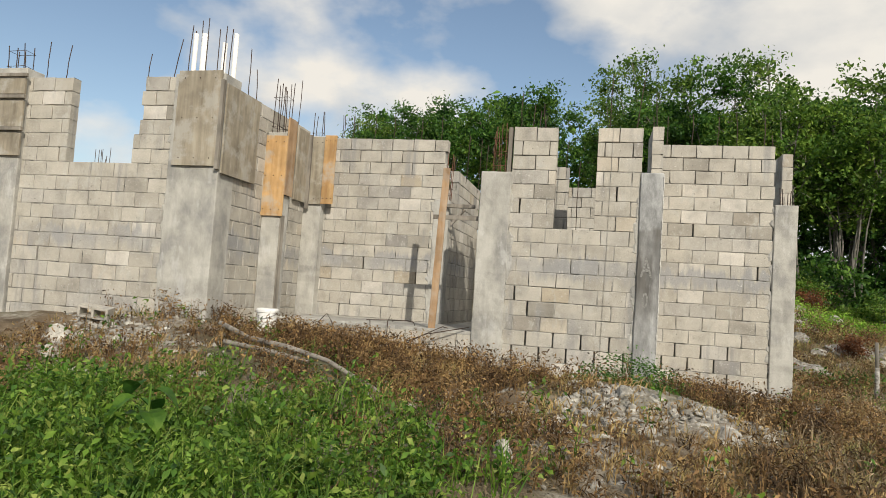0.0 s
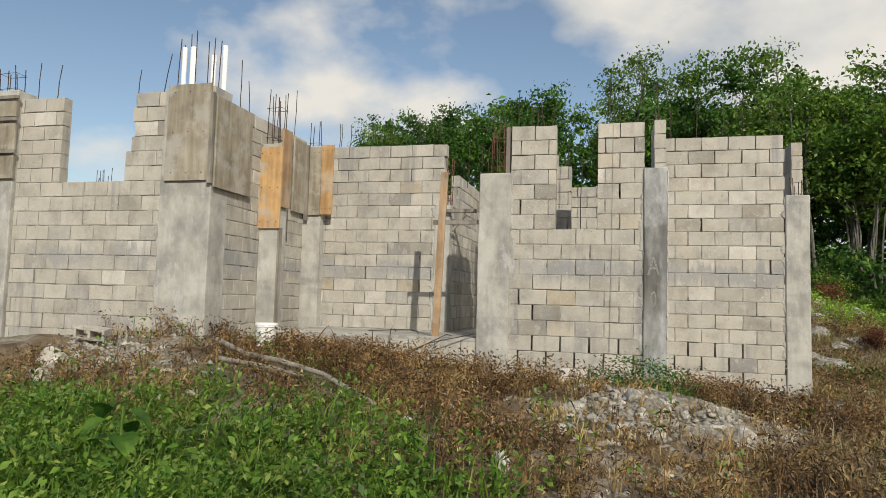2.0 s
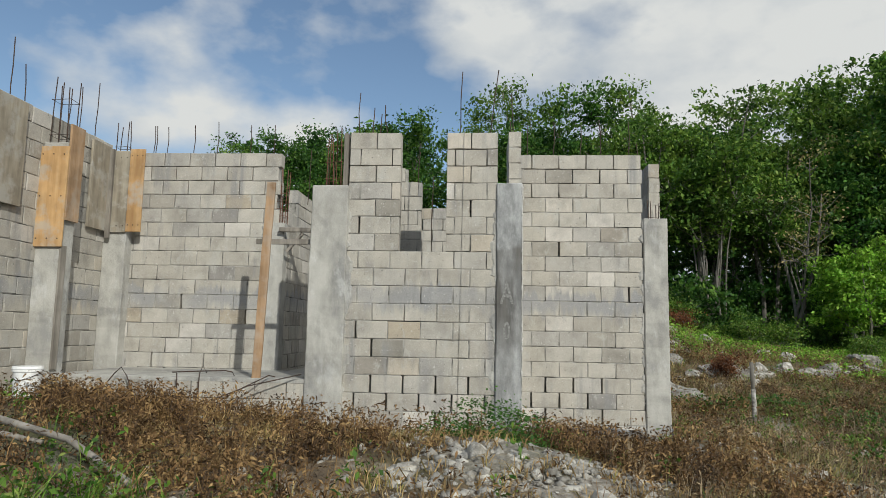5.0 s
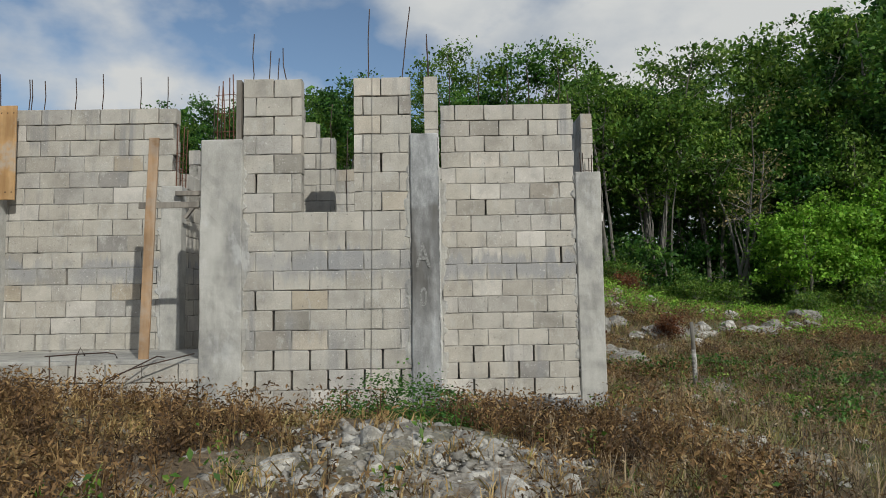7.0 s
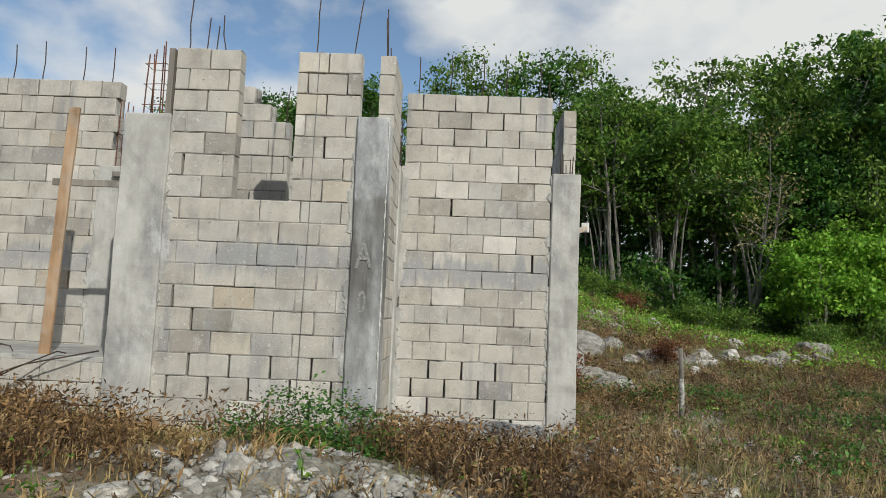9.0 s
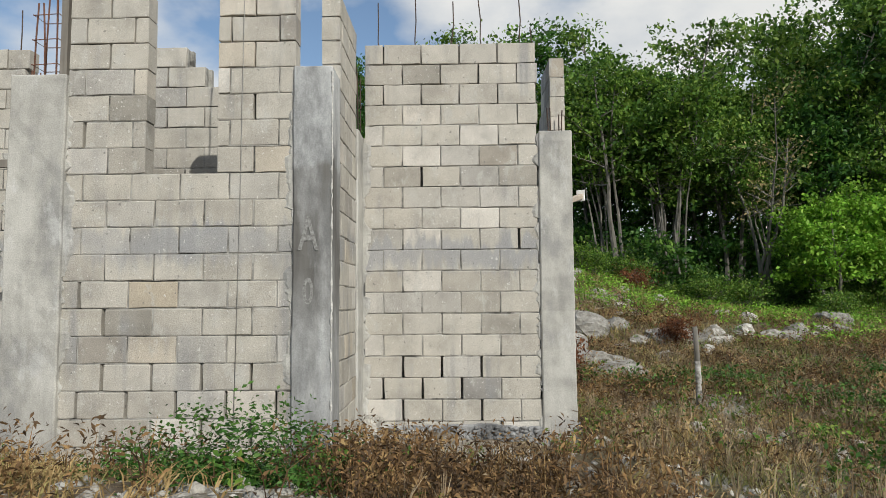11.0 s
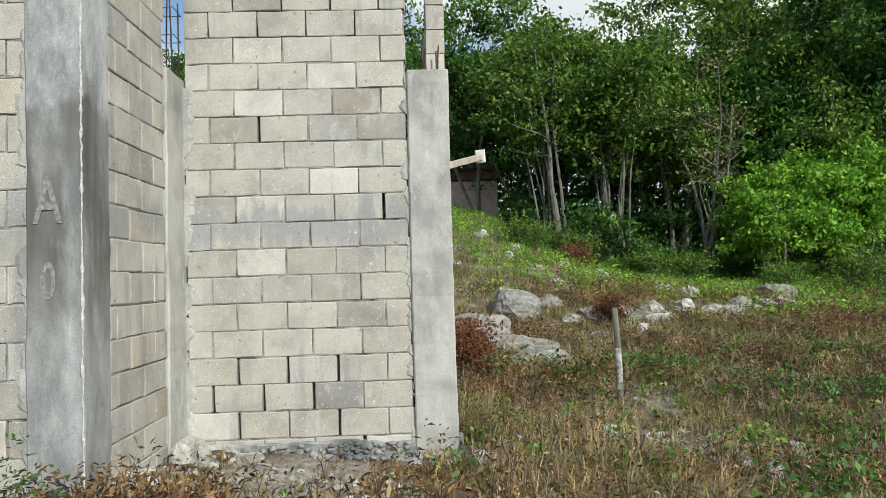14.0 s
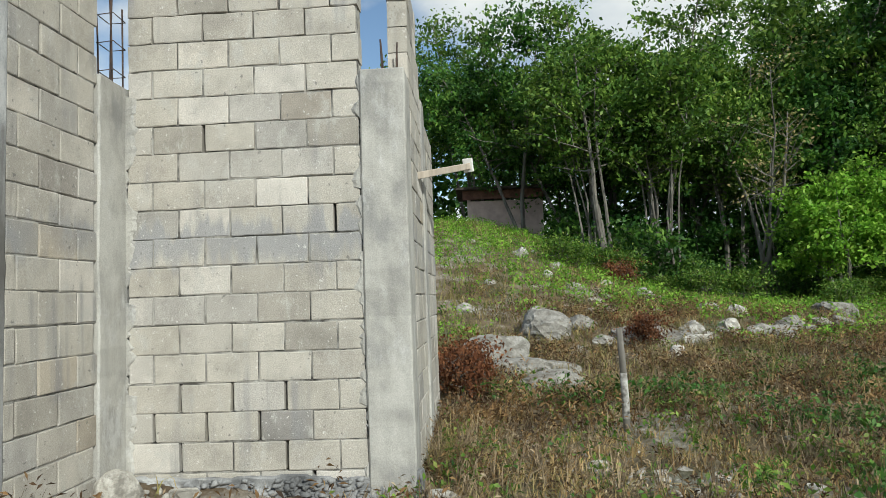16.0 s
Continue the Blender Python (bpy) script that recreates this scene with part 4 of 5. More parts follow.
for k, (x, y, s) in enumerate(SPOTS):
    m = pose(x, y, ground_at(x, y) + s * 0.2, 0, 0, 67 * k % 360)
    if k < 3:
        STONES[k].matrix_basis, STONES[k].scale = m, (s, s, s)
    else:
        ob = copy_thing(STONES[k % 3], m)
        ob.scale = (s, s * (0.8 + 0.05 * (k % 7)), s)
OUTCROPS = [(11, 3.35, 17.2, 0.72, 0.50, "large pale limestone outcrop half sunk in the slope"),
            (23, 3.6, 16.2, 0.62, 0.34, "broad cracked limestone slab in the slope"),
            (24, 4.25, 16.7, 0.42, 0.36, "pale broken corner of a limestone slab"),
            (12, 4.2, 15.1, 0.50, 0.42, "low flat limestone outcrop in the grass"),
            (13, 4.55, 20.2, 0.62, 0.55, "grey-white weathered boulder on the slope"),
            (14, 5.25, 20.0, 0.30, 0.75, "rounded grey boulder on the slope"),
            (25, 4.9, 18.6, 0.30, 0.5, "small pale boulder among brown weeds"),
            (15, 6.15, 19.5, 0.42, 0.45, "pale tilted slab in red weeds"),
            (22, 5.6, 17.6, 0.30, 0.5, "pale rock among red weeds"),
            (18, 10.9, 21.7, 0.42, 0.75, "single white rounded boulder")]
rock = random.Random(77)
for k in range(15):
    x = 5.5 + 0.36 * k
    OUTCROPS.append((30 + k, x, 19.25 + 0.33 * (x - 5.5) + rock.uniform(-0.15, 0.1), rock.uniform(0.15, 0.34), rock.uniform(0.4, 0.7), "broken block in a low weathered limestone ledge"))
for k in range(22):
    x, y = rock.uniform(2.9, 8.5), rock.uniform(21.5, 29.5)
    OUTCROPS.append((60 + k, x, y, rock.uniform(0.10, 0.26), 0.65, "whitish loose stone on the green slope"))
for seed, x, y, s, fl, label in OUTCROPS:
    ob = boulder("limestone_boulder", seed, s, fl, label, 4 if s > 0.28 else 3)
    ob.matrix_basis = pose(x, y, ground_at(x, y) + s * fl * 0.10, rock.uniform(4, 14), rock.uniform(-8, 8), rock.uniform(-30, 30))

# the single leafy plants
PLANT = make_tree("leafy_bush", 51, 0.11, 0.17, DARKLEAF, 6500, 0.045, 8, "dense low green bush against the block wall", "bush", low=0.05, radius=0.003, clump=0.16)
PLANT["group"] = "bushes"
PLANT.matrix_basis = spot(0.25, 8.65)
PLANT.scale = (0.9, 0.9, 0.6)
for x, y, s in ((0.65, 8.6, 1.0), (-0.05, 8.55, 0.8), (0.35, 8.35, 0.95), (0.9, 8.75, 0.7), (0.2, 8.75, 1.1), (0.5, 8.8, 1.1), (0.0, 8.3, 0.6), (-1.6, 9.4, 0.6), (-1.3, 5.55, 0.6), (-3.0, 5.0, 0.6)):
    place(PLANT, x, y, 80 * x, s).scale = (0.88 * s, 0.88 * s, 0.58 * s)


def big_leaf_plant(x, y):
    rng = np.random.default_rng(6)
    root = empty("broad_leaf_plant", (x, y, ground_at(x, y)), "young plant with large drooping green leaves", "plant")
    tube_part("stem", [(0, 0, -0.05), (0.03, 0.0, 0.25), (0.02, 0.02, 0.55)], [0.012, 0.01, 0.006], WEED, root)
    for k in range(10):
        a, z = k * 2.4, 0.20 + 0.038 * k
        c, s = math.cos(a), math.sin(a)
        L, w = 0.20 - 0.007 * k, 0.075
        bm = bmesh.new()
        rows = []
        for i in range(6):
            u = i / 5
            half = w * math.sin(math.pi * min(1, u * 0.93 + 0.05)) ** 0.7
            px, pz = 0.05 + L * u, z + 0.10 * u - 0.20 * u * u
            rows.append([bm.verts.new((px * c - q * half * s, px * s + q * half * c, pz + abs(q) * 0.018)) for q in (-1, 0, 1)])
        for i in range(5):
            for j in range(2):
                bm.faces.new((rows[i][j], rows[i][j + 1], rows[i + 1][j + 1], rows[i + 1][j]))
        part("leaf", bm, WEED if k % 3 else DARKLEAF, root)
    return root


big_leaf_plant(-2.6, 3.95)

# ---------------------------------------------------------------- formwork boards
def board(name, x0, x1, y0, y1, z0, z1, material, label, nails=0):
    ob = part(name, slab(x0, x1, y0, y1, z0, z1, 0.003, 0.25, 0.003), material)
    tagged(ob, label, "board", "formwork boards")
    for k in range(nails):
        bm = bmesh.new()
        x = x0 + (x1 - x0) * (0.15 + 0.7 * (k % 3) / 2)
        z = z0 + (z1 - z0) * (0.08 + 0.84 * (k // 3) / max(1, (nails - 1) // 3))
        bmesh.ops.create_cone(bm, cap_ends=True, segments=8, radius1=0.009, radius2=0.007, depth=0.006, matrix=pose(x, y0 - 0.002, z, 90))
        part("nail_head", bm, STEEL, ob)
    return ob


board("plywood_sheet", -5.73, -5.07, 8.36, 8.385, 2.925, 4.23, PLY, "stained plywood formwork sheet on the big corner column", 9)
board("batten", -5.07, -5.02, 8.335, 8.395, 2.88, 4.1, GREYWOOD, "grey wooden batten at the column's corner")
board("plywood_sheet", -5.015, -4.99, 8.40, 9.30, 2.84, 4.06, PLY, "grey plywood formwork sheet along the side wall")
board("plywood_sheet", -5.08, -4.70, 9.665, 9.69, 2.43, 3.66, ORANGE, "orange-brown plywood form on the porch column", 9)
board("side_board", -4.728, -4.70, 9.70, 9.97, 2.76, 3.95, PLANK, "pale plank form standing above the porch column")
board("lower_plank", -4.735, -4.712, 9.69, 9.80, 0.98, 2.45, GREYWOOD, "weathered plank against the foot of the porch column")
board("plywood_sheet", -5.015, -4.985, 10.62, 11.06, 2.82, 4.03, PLY, "grey plywood form at the porch corner")
board("plywood_sheet", -4.98, -4.72, 11.085, 11.108, 2.81, 3.98, PLY, "stained plywood form at the back corner", 6)
board("orange_board", -4.715, -4.50, 11.08, 11.106, 2.82, 4.01, ORANGE, "orange plywood strip beside the block wall", 6)
board("batten", -4.99, -4.93, 11.03, 11.08, 2.72, 4.0, GREYWOOD, "dark wooden batten at the form's edge")
for z0, z1 in ((3.90, 4.13), (3.42, 3.80), (3.0, 3.33)):
    board("form_plank", -9.1, -8.22, 8.335, 8.37, z0, z1, PLY, "rough form plank nailed across the far column")
for z in (4.15, 3.83, 3.36):
    board("form_strip", -9.1, -8.18, 8.30, 8.345, z, z + 0.05, GREYWOOD, "dark edge strip of the column's formwork")

board("end_form", -1.36, -1.305, 9.80, 9.95, 3.2, 3.86, GREYWOOD, "brown upright form board beside the block tower")
prop = part("prop_board", slab(-0.052, 0.052, -0.015, 0.015, 0, 2.33, 0.003, 0.2, 0.004), PLANK)
tagged(prop, "upright reddish pine plank propped on the porch edge", "board", "formwork boards")
prop.matrix_basis = pose(-2.31, 9.84, 0.93, 0, 1.8, 0)
board("cross_bar", -2.40, -1.72, 9.855, 9.88, 2.51, 2.575, GREYWOOD, "short grey board bracing the upright plank")
board("bracket_board", -2.55, -2.05, 11.20, 11.28, 2.86, 2.92, GREYWOOD, "dark board across the top of the doorway")
tie = part("bracket_brace", slab(-0.02, 0.02, -0.02, 0.02, 0, 0.34, 0.003, 0.2, 0.003), GREYWOOD)
tagged(tie, "dark slanting brace under the doorway board", "board", "formwork boards")
tie.matrix_basis = pose(-2.44, 11.25, 2.58, 0, 40, 0)
peg = empty("jutting_plank", (2.83, 12.26, 2.50), "pale plank sticking out of the side wall", "board")
stick = part("plank", slab(-0.1, 0.95, -0.03, 0.03, -0.03, 0.03, 0.004, 0.15, 0.003), make_wood("bleached_plank", (0.36, 0.30, 0.24), (0.50, 0.43, 0.35), (0.58, 0.52, 0.44), 0.3), peg)
part("end_cleat", slab(0.95, 0.975, -0.05, 0.05, -0.06, 0.075, 0.004, 0.15, 0.003), PVC, stick, "pale cleat nailed to the plank's end")
peg.rotation_euler = (0, radians(-13.5), radians(64.5))


# ---------------------------------------------------------------- steel
def rebar(x, y, z, h, tx=0.0, ty=0.0, r=0.0062):
    bendy = [(x + tx * u + 0.008 * math.sin(9 * u + x), y + ty * u, z - 0.12 + (h + 0.12) * u) for u in (0, 0.3, 0.6, 1)]
    return tagged(tube_part("rebar", bendy, [r] * 4, STEEL), "rusty steel bar standing out of the wall top", "rebar", "starter bars")


BARS = [(0.93, 4.0, 0.46, 0.0), (1.30, 4.0, 0.5, 0.01), (1.67, 4.0, 0.46, 0.02), (1.97, 4.0, 0.52, -0.03), (2.35, 4.0, 0.5, 0.0), (2.46, 3.9, 0.28, 0.0)]
for x, z, h, t in BARS:
    rebar(x, 11.375, z, h, t)
for x, z, h, t in ((0.03, 3.87, 0.78, 0.02), (0.38, 3.87, 0.80, 0.11), (-1.2, 3.87, 0.52, 0.0), (-0.84, 3.87, 0.36, -0.05), (-1.02, 3.5, 0.7, 0.0), (-0.93, 3.5, 0.62, 0.0)):
    rebar(x, 9.875, z, h, t)
for y, h in ((10.14, 0.42), (10.22, 0.55), (10.6, 0.3)):
    rebar(0.69, y, 3.95, h, -0.03)
for x, h in ((-4.32, 0.42), (-3.92, 0.45), (-3.57, 0.5), (-3.08, 0.45), (-2.73, 0.45), (-4.52, 0.44), (-4.49, 0.44)):
    rebar(x, 11.375, 4.0, h)
for y, h, t in ((9.15, 0.72, 0.0), (9.42, 0.5, -0.04), (10.25, 0.5, 0.02), (10.5, 0.62, 0.0), (10.85, 0.8, 0.02)):
    rebar(-5.125, y, 4.1, h, t)
for x, z, h, t in ((-7.72, 4.18, 0.5, 0.06), (-8.05, 4.18, 0.55, 0.02), (-6.35, 4.18, 0.35, 0.04), (-5.95, 4.18, 0.55, 0.12), (-6.9, 2.89, 0.12, 0.0)):
    rebar(x, 8.52, z, h, t)
for y, h in ((12.6, 0.45), (12.75, 0.6), (13.0, 0.3)):
    rebar(2.74, y, 3.2, h, 0.02)
for x, y, z, h in ((-0.62, 11.37, 3.5, 0.55), (0.9, 14.2, 3.7, 0.5), (0.2, 14.2, 3.7, 0.45), (-2.2, 12.9, 3.5, 0.8), (-2.38, 13.2, 3.55, 0.9), (-2.42, 12.2, 3.55, 0.75), (-0.42, 11.37, 2.2, 1.5)):
    rebar(x, y, z, h, 0.02)


def cage(x, y, z, w, d, h, label, bars=4, rings=3, seed=0, material=STEEL):
    rng = random.Random(seed)
    root = empty("rebar_cage", (x, y, z), label, "rebar cage", "column cages")
    spots = [(-w, -d), (w, -d), (w, d), (-w, d), (0, -d), (0, d), (w, 0), (-w, 0)][:bars]
    for a, b in spots:
        q = h * rng.uniform(0.78, 1.05)
        t = rng.uniform(-0.012, 0.012)
        tube_part("bar", [(a, b, -0.15), (a + t, b, q * 0.5), (a + 2 * t, b + t, q)], [0.0065] * 3, material, root)
    for k in range(rings):
        zz = h * (0.12 + 0.55 * k / max(1, rings - 1))
        g = 0.012
        tube_part("stirrup", [(-w - g, -d - g, zz), (w + g, -d - g, zz + 0.01), (w + g, d + g, zz), (-w - g, d + g, zz), (-w - g, -d - g, zz + 0.006)], [0.004] * 5, material, root, sides=4)
    return root


cage(-1.47, 9.87, 3.21, 0.09, 0.07, 0.72, "rusty rebar cage rising from the wide column", 6, 3, 1, REDRUST)
cage(-4.90, 9.83, 3.72, 0.11, 0.08, 0.82, "rusty rebar cage rising from the porch column", 6, 2, 2)
cage(-4.90, 11.22, 4.0, 0.08, 0.05, 0.5, "rebar cage at the porch's back corner", 4, 1, 3)
cage(0.71, 11.24, 3.06, 0.05, 0.07, 0.75, "rebar cage in the inner corner column", 4, 3, 4)
cage(-2.58, 11.38, 3.0, 0.07, 0.06, 0.78, "rebar cage above the door jamb column", 6, 5, 5, REDRUST)
cage(-1.50, 11.42, 1.6, 0.09, 0.07, 2.3, "tall rebar cage waiting for its inside column", 6, 9, 6)
cage(-8.55, 8.55, 4.3, 0.14, 0.08, 0.42, "rebar cage on the far column of the front wall", 6, 2, 7)
cage(-5.42, 8.62, 4.2, 0.27, 0.14, 0.85, "tall bars rising from the big corner column", 8, 0, 8)
cage(2.70, 11.5, 3.10, 0.05, 0.06, 0.3, "short bars at the top of the end column", 4, 1, 9)
cage(-11.2, 13.5, 3.0, 0.1, 0.1, 1.25, "rebar cage of a column further back", 6, 2, 10)
for k, (x, y, r, h) in enumerate(((-5.66, 8.56, 0.033, 0.62), (-5.53, 8.58, 0.045, 0.62), (-5.20, 8.56, 0.035, 0.48), (-5.12, 8.70, 0.035, 0.66))):
    p = tube_part("pvc_pipe", [(x, y, 4.1), (x, y, 4.2 + h)], [r, r], PVC, sides=14)
    tagged(p, "white plastic pipe standing in the column head", "pipe", "white pipes")


def loose_bar(points, label):
    return tagged(tube_part("bent_rebar", points, [0.007] * len(points), STEEL), label, "rebar", "bent bars by the porch")


loose_bar([(-3.25, 9.70, 0.985), (-2.9, 9.69, 1.005), (-2.62, 9.70, 1.015), (-2.54, 9.70, 1.00), (-2.52, 9.71, 0.955)], "bent rusty bar lying along the porch edge")
loose_bar([(-3.18, 9.66, 0.98), (-3.14, 9.60, 0.78), (-3.08, 9.52, 0.55)], "rusty bar leaning on the porch wall")
loose_bar([(-2.90, 9.60, 0.50), (-2.92, 9.68, 0.98), (-2.89, 9.70, 1.07), (-2.85, 9.71, 0.985)], "hooked rusty bar by the porch wall")
loose_bar([(-2.75, 9.45, 0.60), (-2.40, 9.58, 0.82), (-2.12, 9.72, 0.97), (-2.05, 9.74, 0.955)], "rusty bar slanting up to the porch edge")
loose_bar([(-2.95, 9.35, 0.58), (-2.3, 9.55, 0.86), (-1.74, 9.72, 0.99)], "long rusty bar slanting against the porch")
loose_bar([(-4.05, 9.55, 0.72), (-3.92, 9.66, 0.96), (-3.86, 9.69, 1.03), (-3.78, 9.68, 0.93), (-3.60, 9.55, 0.66)], "bent rusty bar hooked over the porch edge")

CORD = make_plain("dusty_cord", (0.24, 0.23, 0.21), (0.36, 0.35, 0.32), 0.9)
cord = tube_part("hanging_cord", [(0.09, 9.862, 3.885), (0.087, 9.785, 3.875), (0.075, 9.782, 2.2), (0.05, 9.780, 0.5)], [0.0028] * 4, CORD, sides=4)
tagged(cord, "grey cord hanging down the block wall", "cord")


# ---------------------------------------------------------------- concrete smeared over the blocks beside the columns
def bleed(name, x, side, y, z0, z1, seed):
    rng = random.Random(seed)
    bm = bmesh.new()
    z, w, ws = z0, 0.03, []
    while z < z1:
        ws.append((z, w))
        w = min(0.085, max(0.004, w + rng.gauss(0, 0.014)))
        if rng.random() < 0.06:
            w = rng.uniform(0.004, 0.09)
        z += rng.uniform(0.012, 0.03)
    ws.append((z1, 0.01))
    rows = []
    for z, w in ws:
        rows.append([bm.verts.new((x - side * 0.012, y - 0.004, z)), bm.verts.new((x + side * w * 0.6, y - 0.005 - rng.random() * 0.004, z)), bm.verts.new((x + side * w, y + 0.006, z))])
    for a, b in zip(rows, rows[1:]):
        for i in (0, 1):
            bm.faces.new((a[i], a[i + 1], b[i + 1], b[i]))
    bmesh.ops.recalc_face_normals(bm, faces=bm.faces[:])
    return tagged(part(name, bm, CONCRETE), "ragged concrete overflow beside a column", "concrete", kind="structure")


bleed("trim_smear_1", 0.485, -1, 9.795, 0.2, 3.2, 1)
bleed("trim_smear_2", -1.285, 1, 9.795, 0.3, 3.2, 2)
bleed("trim_smear_3", 2.51, -1, 11.295, 0.1, 3.08, 3)
bleed("trim_smear_4", 0.79, 1, 11.295, 0.2, 3.0, 4)
bleed("trim_smear_5", -2.755, -1, 11.295, 0.95, 2.95, 5)
bleed("trim_smear_6", -5.805, -1, 8.445, 0.5, 4.1, 6)

# the damp column's spalled front edge and the coarse stones in the footing
rng_edge = random.Random(9)
edge = [(0.776 + rng_edge.uniform(-0.003, 0.003), 9.762 + rng_edge.uniform(-0.003, 0.003), 0.25 + 2.95 * k / 90) for k in range(91)]
spall = tube_part("trim_edge", edge, [rng_edge.choice((0.004, 0.006, 0.007, 0.012)) for _ in edge], make_plain("spalled_edge", (0.36, 0.35, 0.33), (0.62, 0.61, 0.58), 0.95, 0, 60), sides=5)
tagged(spall, "pale spalled edge of the damp column", "concrete", kind="structure")
lumps = np.stack([RNG.uniform(0.80, 2.50, 420), RNG.uniform(11.262, 11.285, 420), RNG.uniform(0.0, 0.25, 420)], 1)
v, f = stones(lumps, RNG.uniform(0.012, 0.038, 420))
tagged(raw("footing_stones", v, f, strip.data.materials[0]), "coarse grey stones set in the poured footing", "footing", kind="stuff")

# chalk marks on the damp column
CHALK = make_plain("chalk", (0.14, 0.137, 0.13), (0.31, 0.31, 0.30), 0.95, 0, 45)
for text, z, size in (("A", 1.84, 0.36), ("0", 1.44, 0.27)):
    cu = bpy.data.curves.new("chalk_letter", "FONT")
    cu.body, cu.size, cu.align_x, cu.extrude, cu.offset = text, size, "CENTER", 0.0008, 0.004
    tmp = bpy.data.objects.new("tmp", cu)
    me = bpy.data.meshes.new_from_object(tmp)
    bpy.data.objects.remove(tmp)
    ob = link("chalk_letter", me, CHALK)
    ob.matrix_basis = pose(0.60, 9.7555, z, 90, 0, 0)
    ob.scale = (0.62, 1.0, 1.0)
    tagged(ob, "pale chalked character on the damp column", "writing", "chalk marks")


# ---------------------------------------------------------------- loose things
def bucket(x, y):
    z = ground_at(x, y) + 0.05
    root = empty("bucket", (x, y, z), "white plastic bucket with lid standing in the weeds", "bucket")
    root.scale = (0.86, 0.86, 0.86)
    prof = [(0.125, 0.0), (0.14, 0.02), (0.155, 0.30), (0.168, 0.305), (0.168, 0.33), (0.158, 0.335)]
    vs, fs = tube([(0, 0, h) for r, h in prof], [r for r, h in prof], 24)
    me = bpy.data.meshes.new("pail")
    me.from_pydata(vs, [], [tuple(dict.fromkeys(q)) for q in fs])
    pail = link("pail", me, PVC, root)
    bm = bmesh.new()
    bmesh.ops.create_cone(bm, cap_ends=True, segments=24, radius1=0.172, radius2=0.160, depth=0.03, matrix=pose(0, 0, 0.35))
    part("lid", bm, PVC, root, "white lid pressed on the bucket")
    tube_part("handle", [(-0.165, 0, 0.29), (-0.12, -0.13, 0.24), (0, -0.17, 0.20), (0.12, -0.13, 0.24), (0.165, 0, 0.29)], [0.004] * 5, STEEL, pail, "thin wire handle")
    return root


bucket(-4.3, 8.7)


def hollow_block(x, y, turn):
    root = empty("hollow_block", (x, y, ground_at(x, y) + 0.11), "loose grey hollow concrete block on the rubble", "concrete block")
    bm = bmesh.new()
    for a, b in ((-0.195, -0.165), (-0.015, 0.015), (0.165, 0.195)):
        box(bm, a, b, -0.095, 0.095, -0.075, 0.075)
    part("web", bm, BLOCK, root)
    for z in (-0.075, 0.047):
        part("shell", slab(-0.196, 0.196, -0.096, 0.096, z, z + 0.028, 0.003, 0.1, 0.002), BLOCK, root)
    root.rotation_euler = (radians(8), radians(6), radians(turn))
    return root


hollow_block(-6.33, 7.95, 14)


def log(points, r, label):
    n = len(points)
    pts = [(x, y, ground_at(x, y) + dz + 0.05) for x, y, dz in points]
    return tagged(tube_part("wooden_pole", pts, [r * (1 - 0.35 * k / (n - 1)) for k in range(n)], GREYWOOD, sides=8), label, "pole", "poles on the ground")


log([(-4.5, 7.9, 0.10), (-3.8, 7.35, 0.09), (-3.1, 6.85, 0.13), (-2.6, 6.75, 0.10), (-1.9, 6.3, 0.04)], 0.034, "long grey weathered pole lying in the dry weeds")
log([(-3.9, 7.0, 0.07), (-3.3, 6.85, 0.06), (-2.8, 6.75, 0.05)], 0.028, "short broken pole lying in the weeds")


def bundle(x, y):
    bm = bmesh.new()
    bmesh.ops.create_icosphere(bm, subdivisions=3, radius=0.16)
    for q in bm.verts:
        q.co *= 1 + 0.35 * noise.noise(q.co * 9) + 0.15 * noise.noise(q.co * 25)
        q.co.x *= 1.25
        q.co.z *= 0.9
    ob = part("netting_bundle", bm, make_plain("dark_green_net", (0.02, 0.035, 0.03), (0.06, 0.08, 0.07), 0.8, 0, 60))
    ob.location = (x, y, ground_at(x, y) + 0.12)
    return tagged(ob, "crumpled dark green netting by the porch wall", "netting")


bundle(-4.2, 9.4)


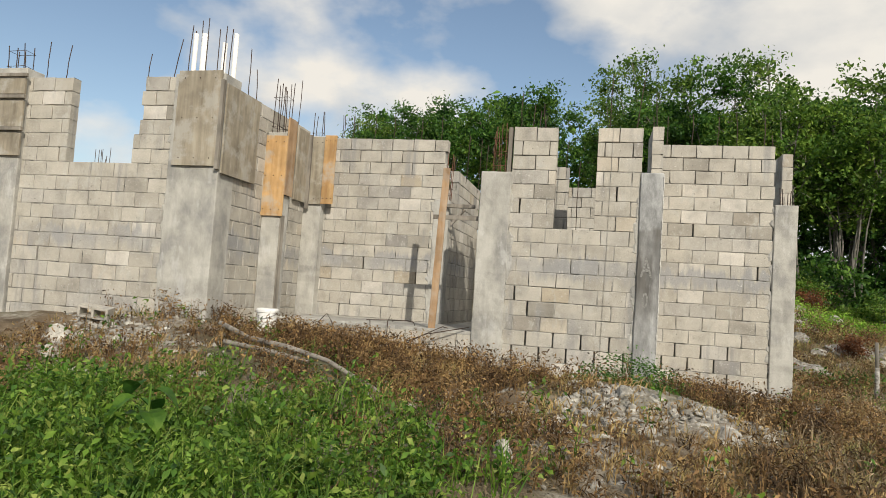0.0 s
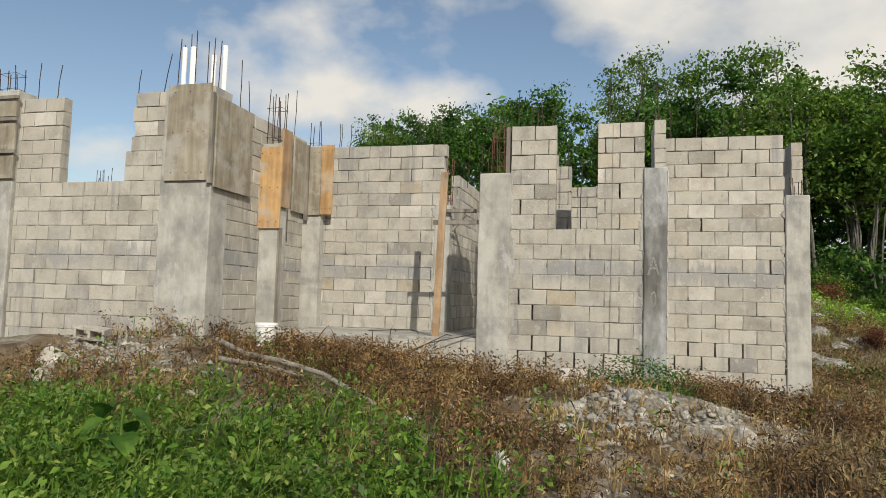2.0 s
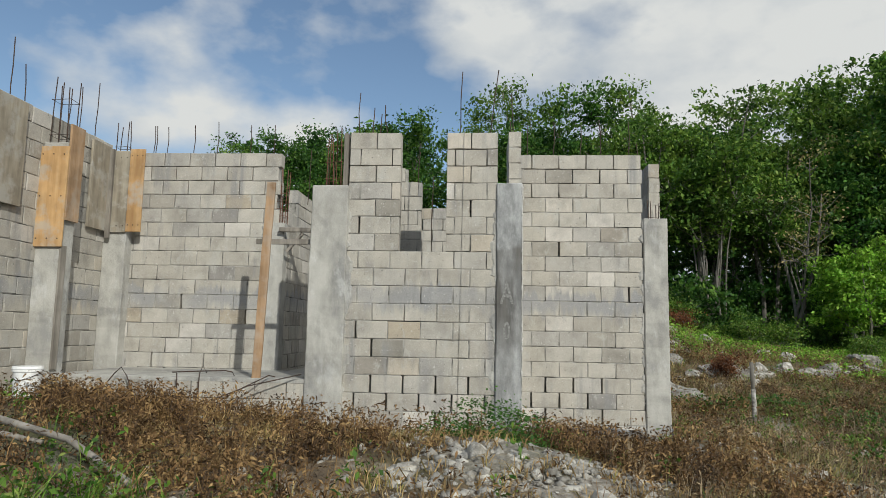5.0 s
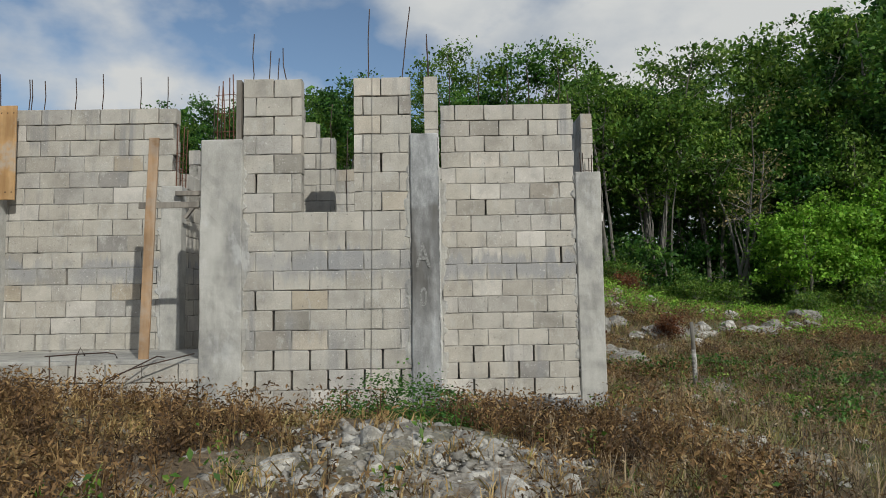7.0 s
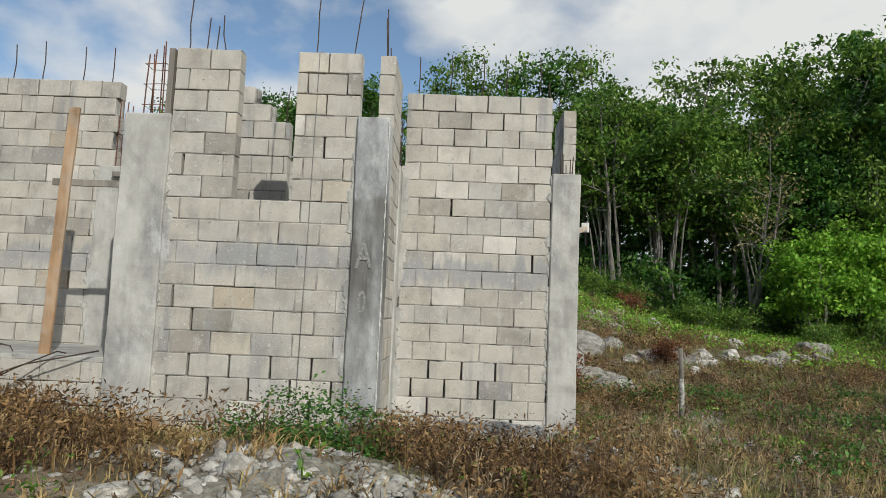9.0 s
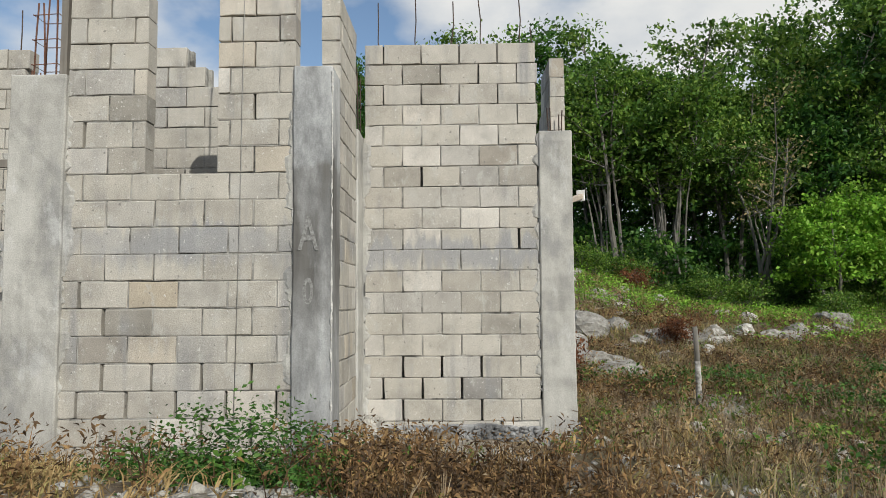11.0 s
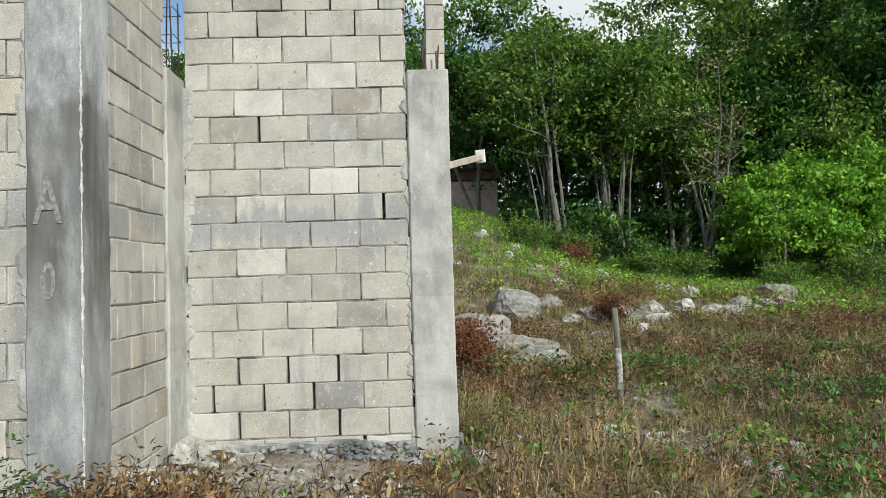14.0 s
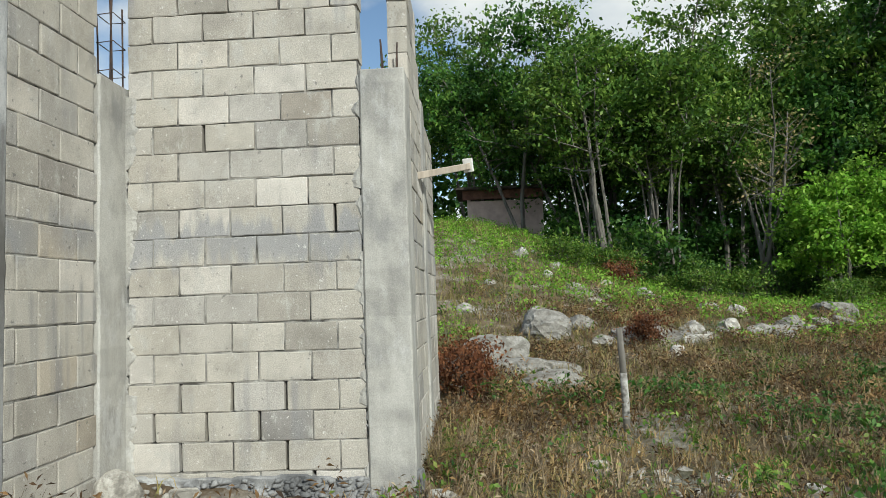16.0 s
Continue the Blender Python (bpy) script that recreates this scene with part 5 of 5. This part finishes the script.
def fence_post(x, y):
    z = ground_at(x, y)
    root = empty("fence_post", (x, y, z), "short weathered post with flaking white paint", "post")
    shaft = tube_part("post", [(0, 0, -0.2), (0.005, 0, 0.3), (-0.005, 0, 0.65), (-0.02, 0, 0.97)], [0.036, 0.035, 0.032, 0.029], BARK, root, sides=9)
    tube_part("paint_band", [(0.003, 0, 0.12), (0.005, 0, 0.3), (-0.003, 0, 0.55)], [0.0372, 0.0362, 0.0345], make_plain("flaked_paint", (0.13, 0.12, 0.105), (0.42, 0.41, 0.385), 0.9, 0, 22), shaft, "flaking white paint", 9)
    return root


fence_post(4.63, 13.2)

RUST = make_leaf("rust_red_fern", (0.07, 0.028, 0.014), (0.15, 0.055, 0.025), (0.25, 0.105, 0.045), (0.16, 0.08, 0.04), rough=0.85)
dead = make_tree("dead_bush", 61, 0.95, 0.55, RUST, 2600, 0.075, 6, "withered rust-red bush behind the side wall", "bush", low=0.1, radius=0.01, clump=0.2)
dead.matrix_basis = spot(3.1, 14.3, 0, 1.0)
dead.scale = (0.6, 0.6, 0.7)
for x, y, s in ((3.0, 15.0, 0.7), (6.2, 19.2, 0.7), (7.6, 27.5, 0.9)):
    place(dead, x, y, 100 * x, s)


# ---------------------------------------------------------------- hut on the hill
def hut(x, y):
    z = ground_at(x, y)
    root = empty("hut", (x, y, z), "small pinkish block hut with a dark flat roof under the trees", "hut")
    pink = make_plain("pink_wash", (0.48, 0.37, 0.33), (0.62, 0.50, 0.45), 0.9, 0, 3)
    dark = make_plain("roof_sheet", (0.04, 0.035, 0.03), (0.10, 0.08, 0.065), 0.8, 0, 6)
    part("wall", slab(-1.7, 1.7, 0, 0.16, -0.6, 1.55, 0.01, 0.4, 0.01), pink, root)
    part("side_wall", slab(-1.7, -1.54, 0.16, 3.0, -0.6, 1.7, 0.01, 0.4, 0.01), pink, root)
    part("side_wall", slab(1.54, 1.7, 0.16, 3.0, -0.6, 1.7, 0.01, 0.4, 0.01), pink, root)
    part("fascia", slab(-1.9, 1.9, -0.12, -0.06, 1.62, 2.02, 0.01, 0.5, 0.01), make_plain("brown_boarding", (0.10, 0.05, 0.035), (0.20, 0.10, 0.07), 0.8, 0, 5), root)
    part("roof", slab(-2.2, 2.2, -0.5, 3.2, 2.02, 2.12, 0.01, 0.6, 0.02), dark, root)
    return root


hut(4.5, 37.0)
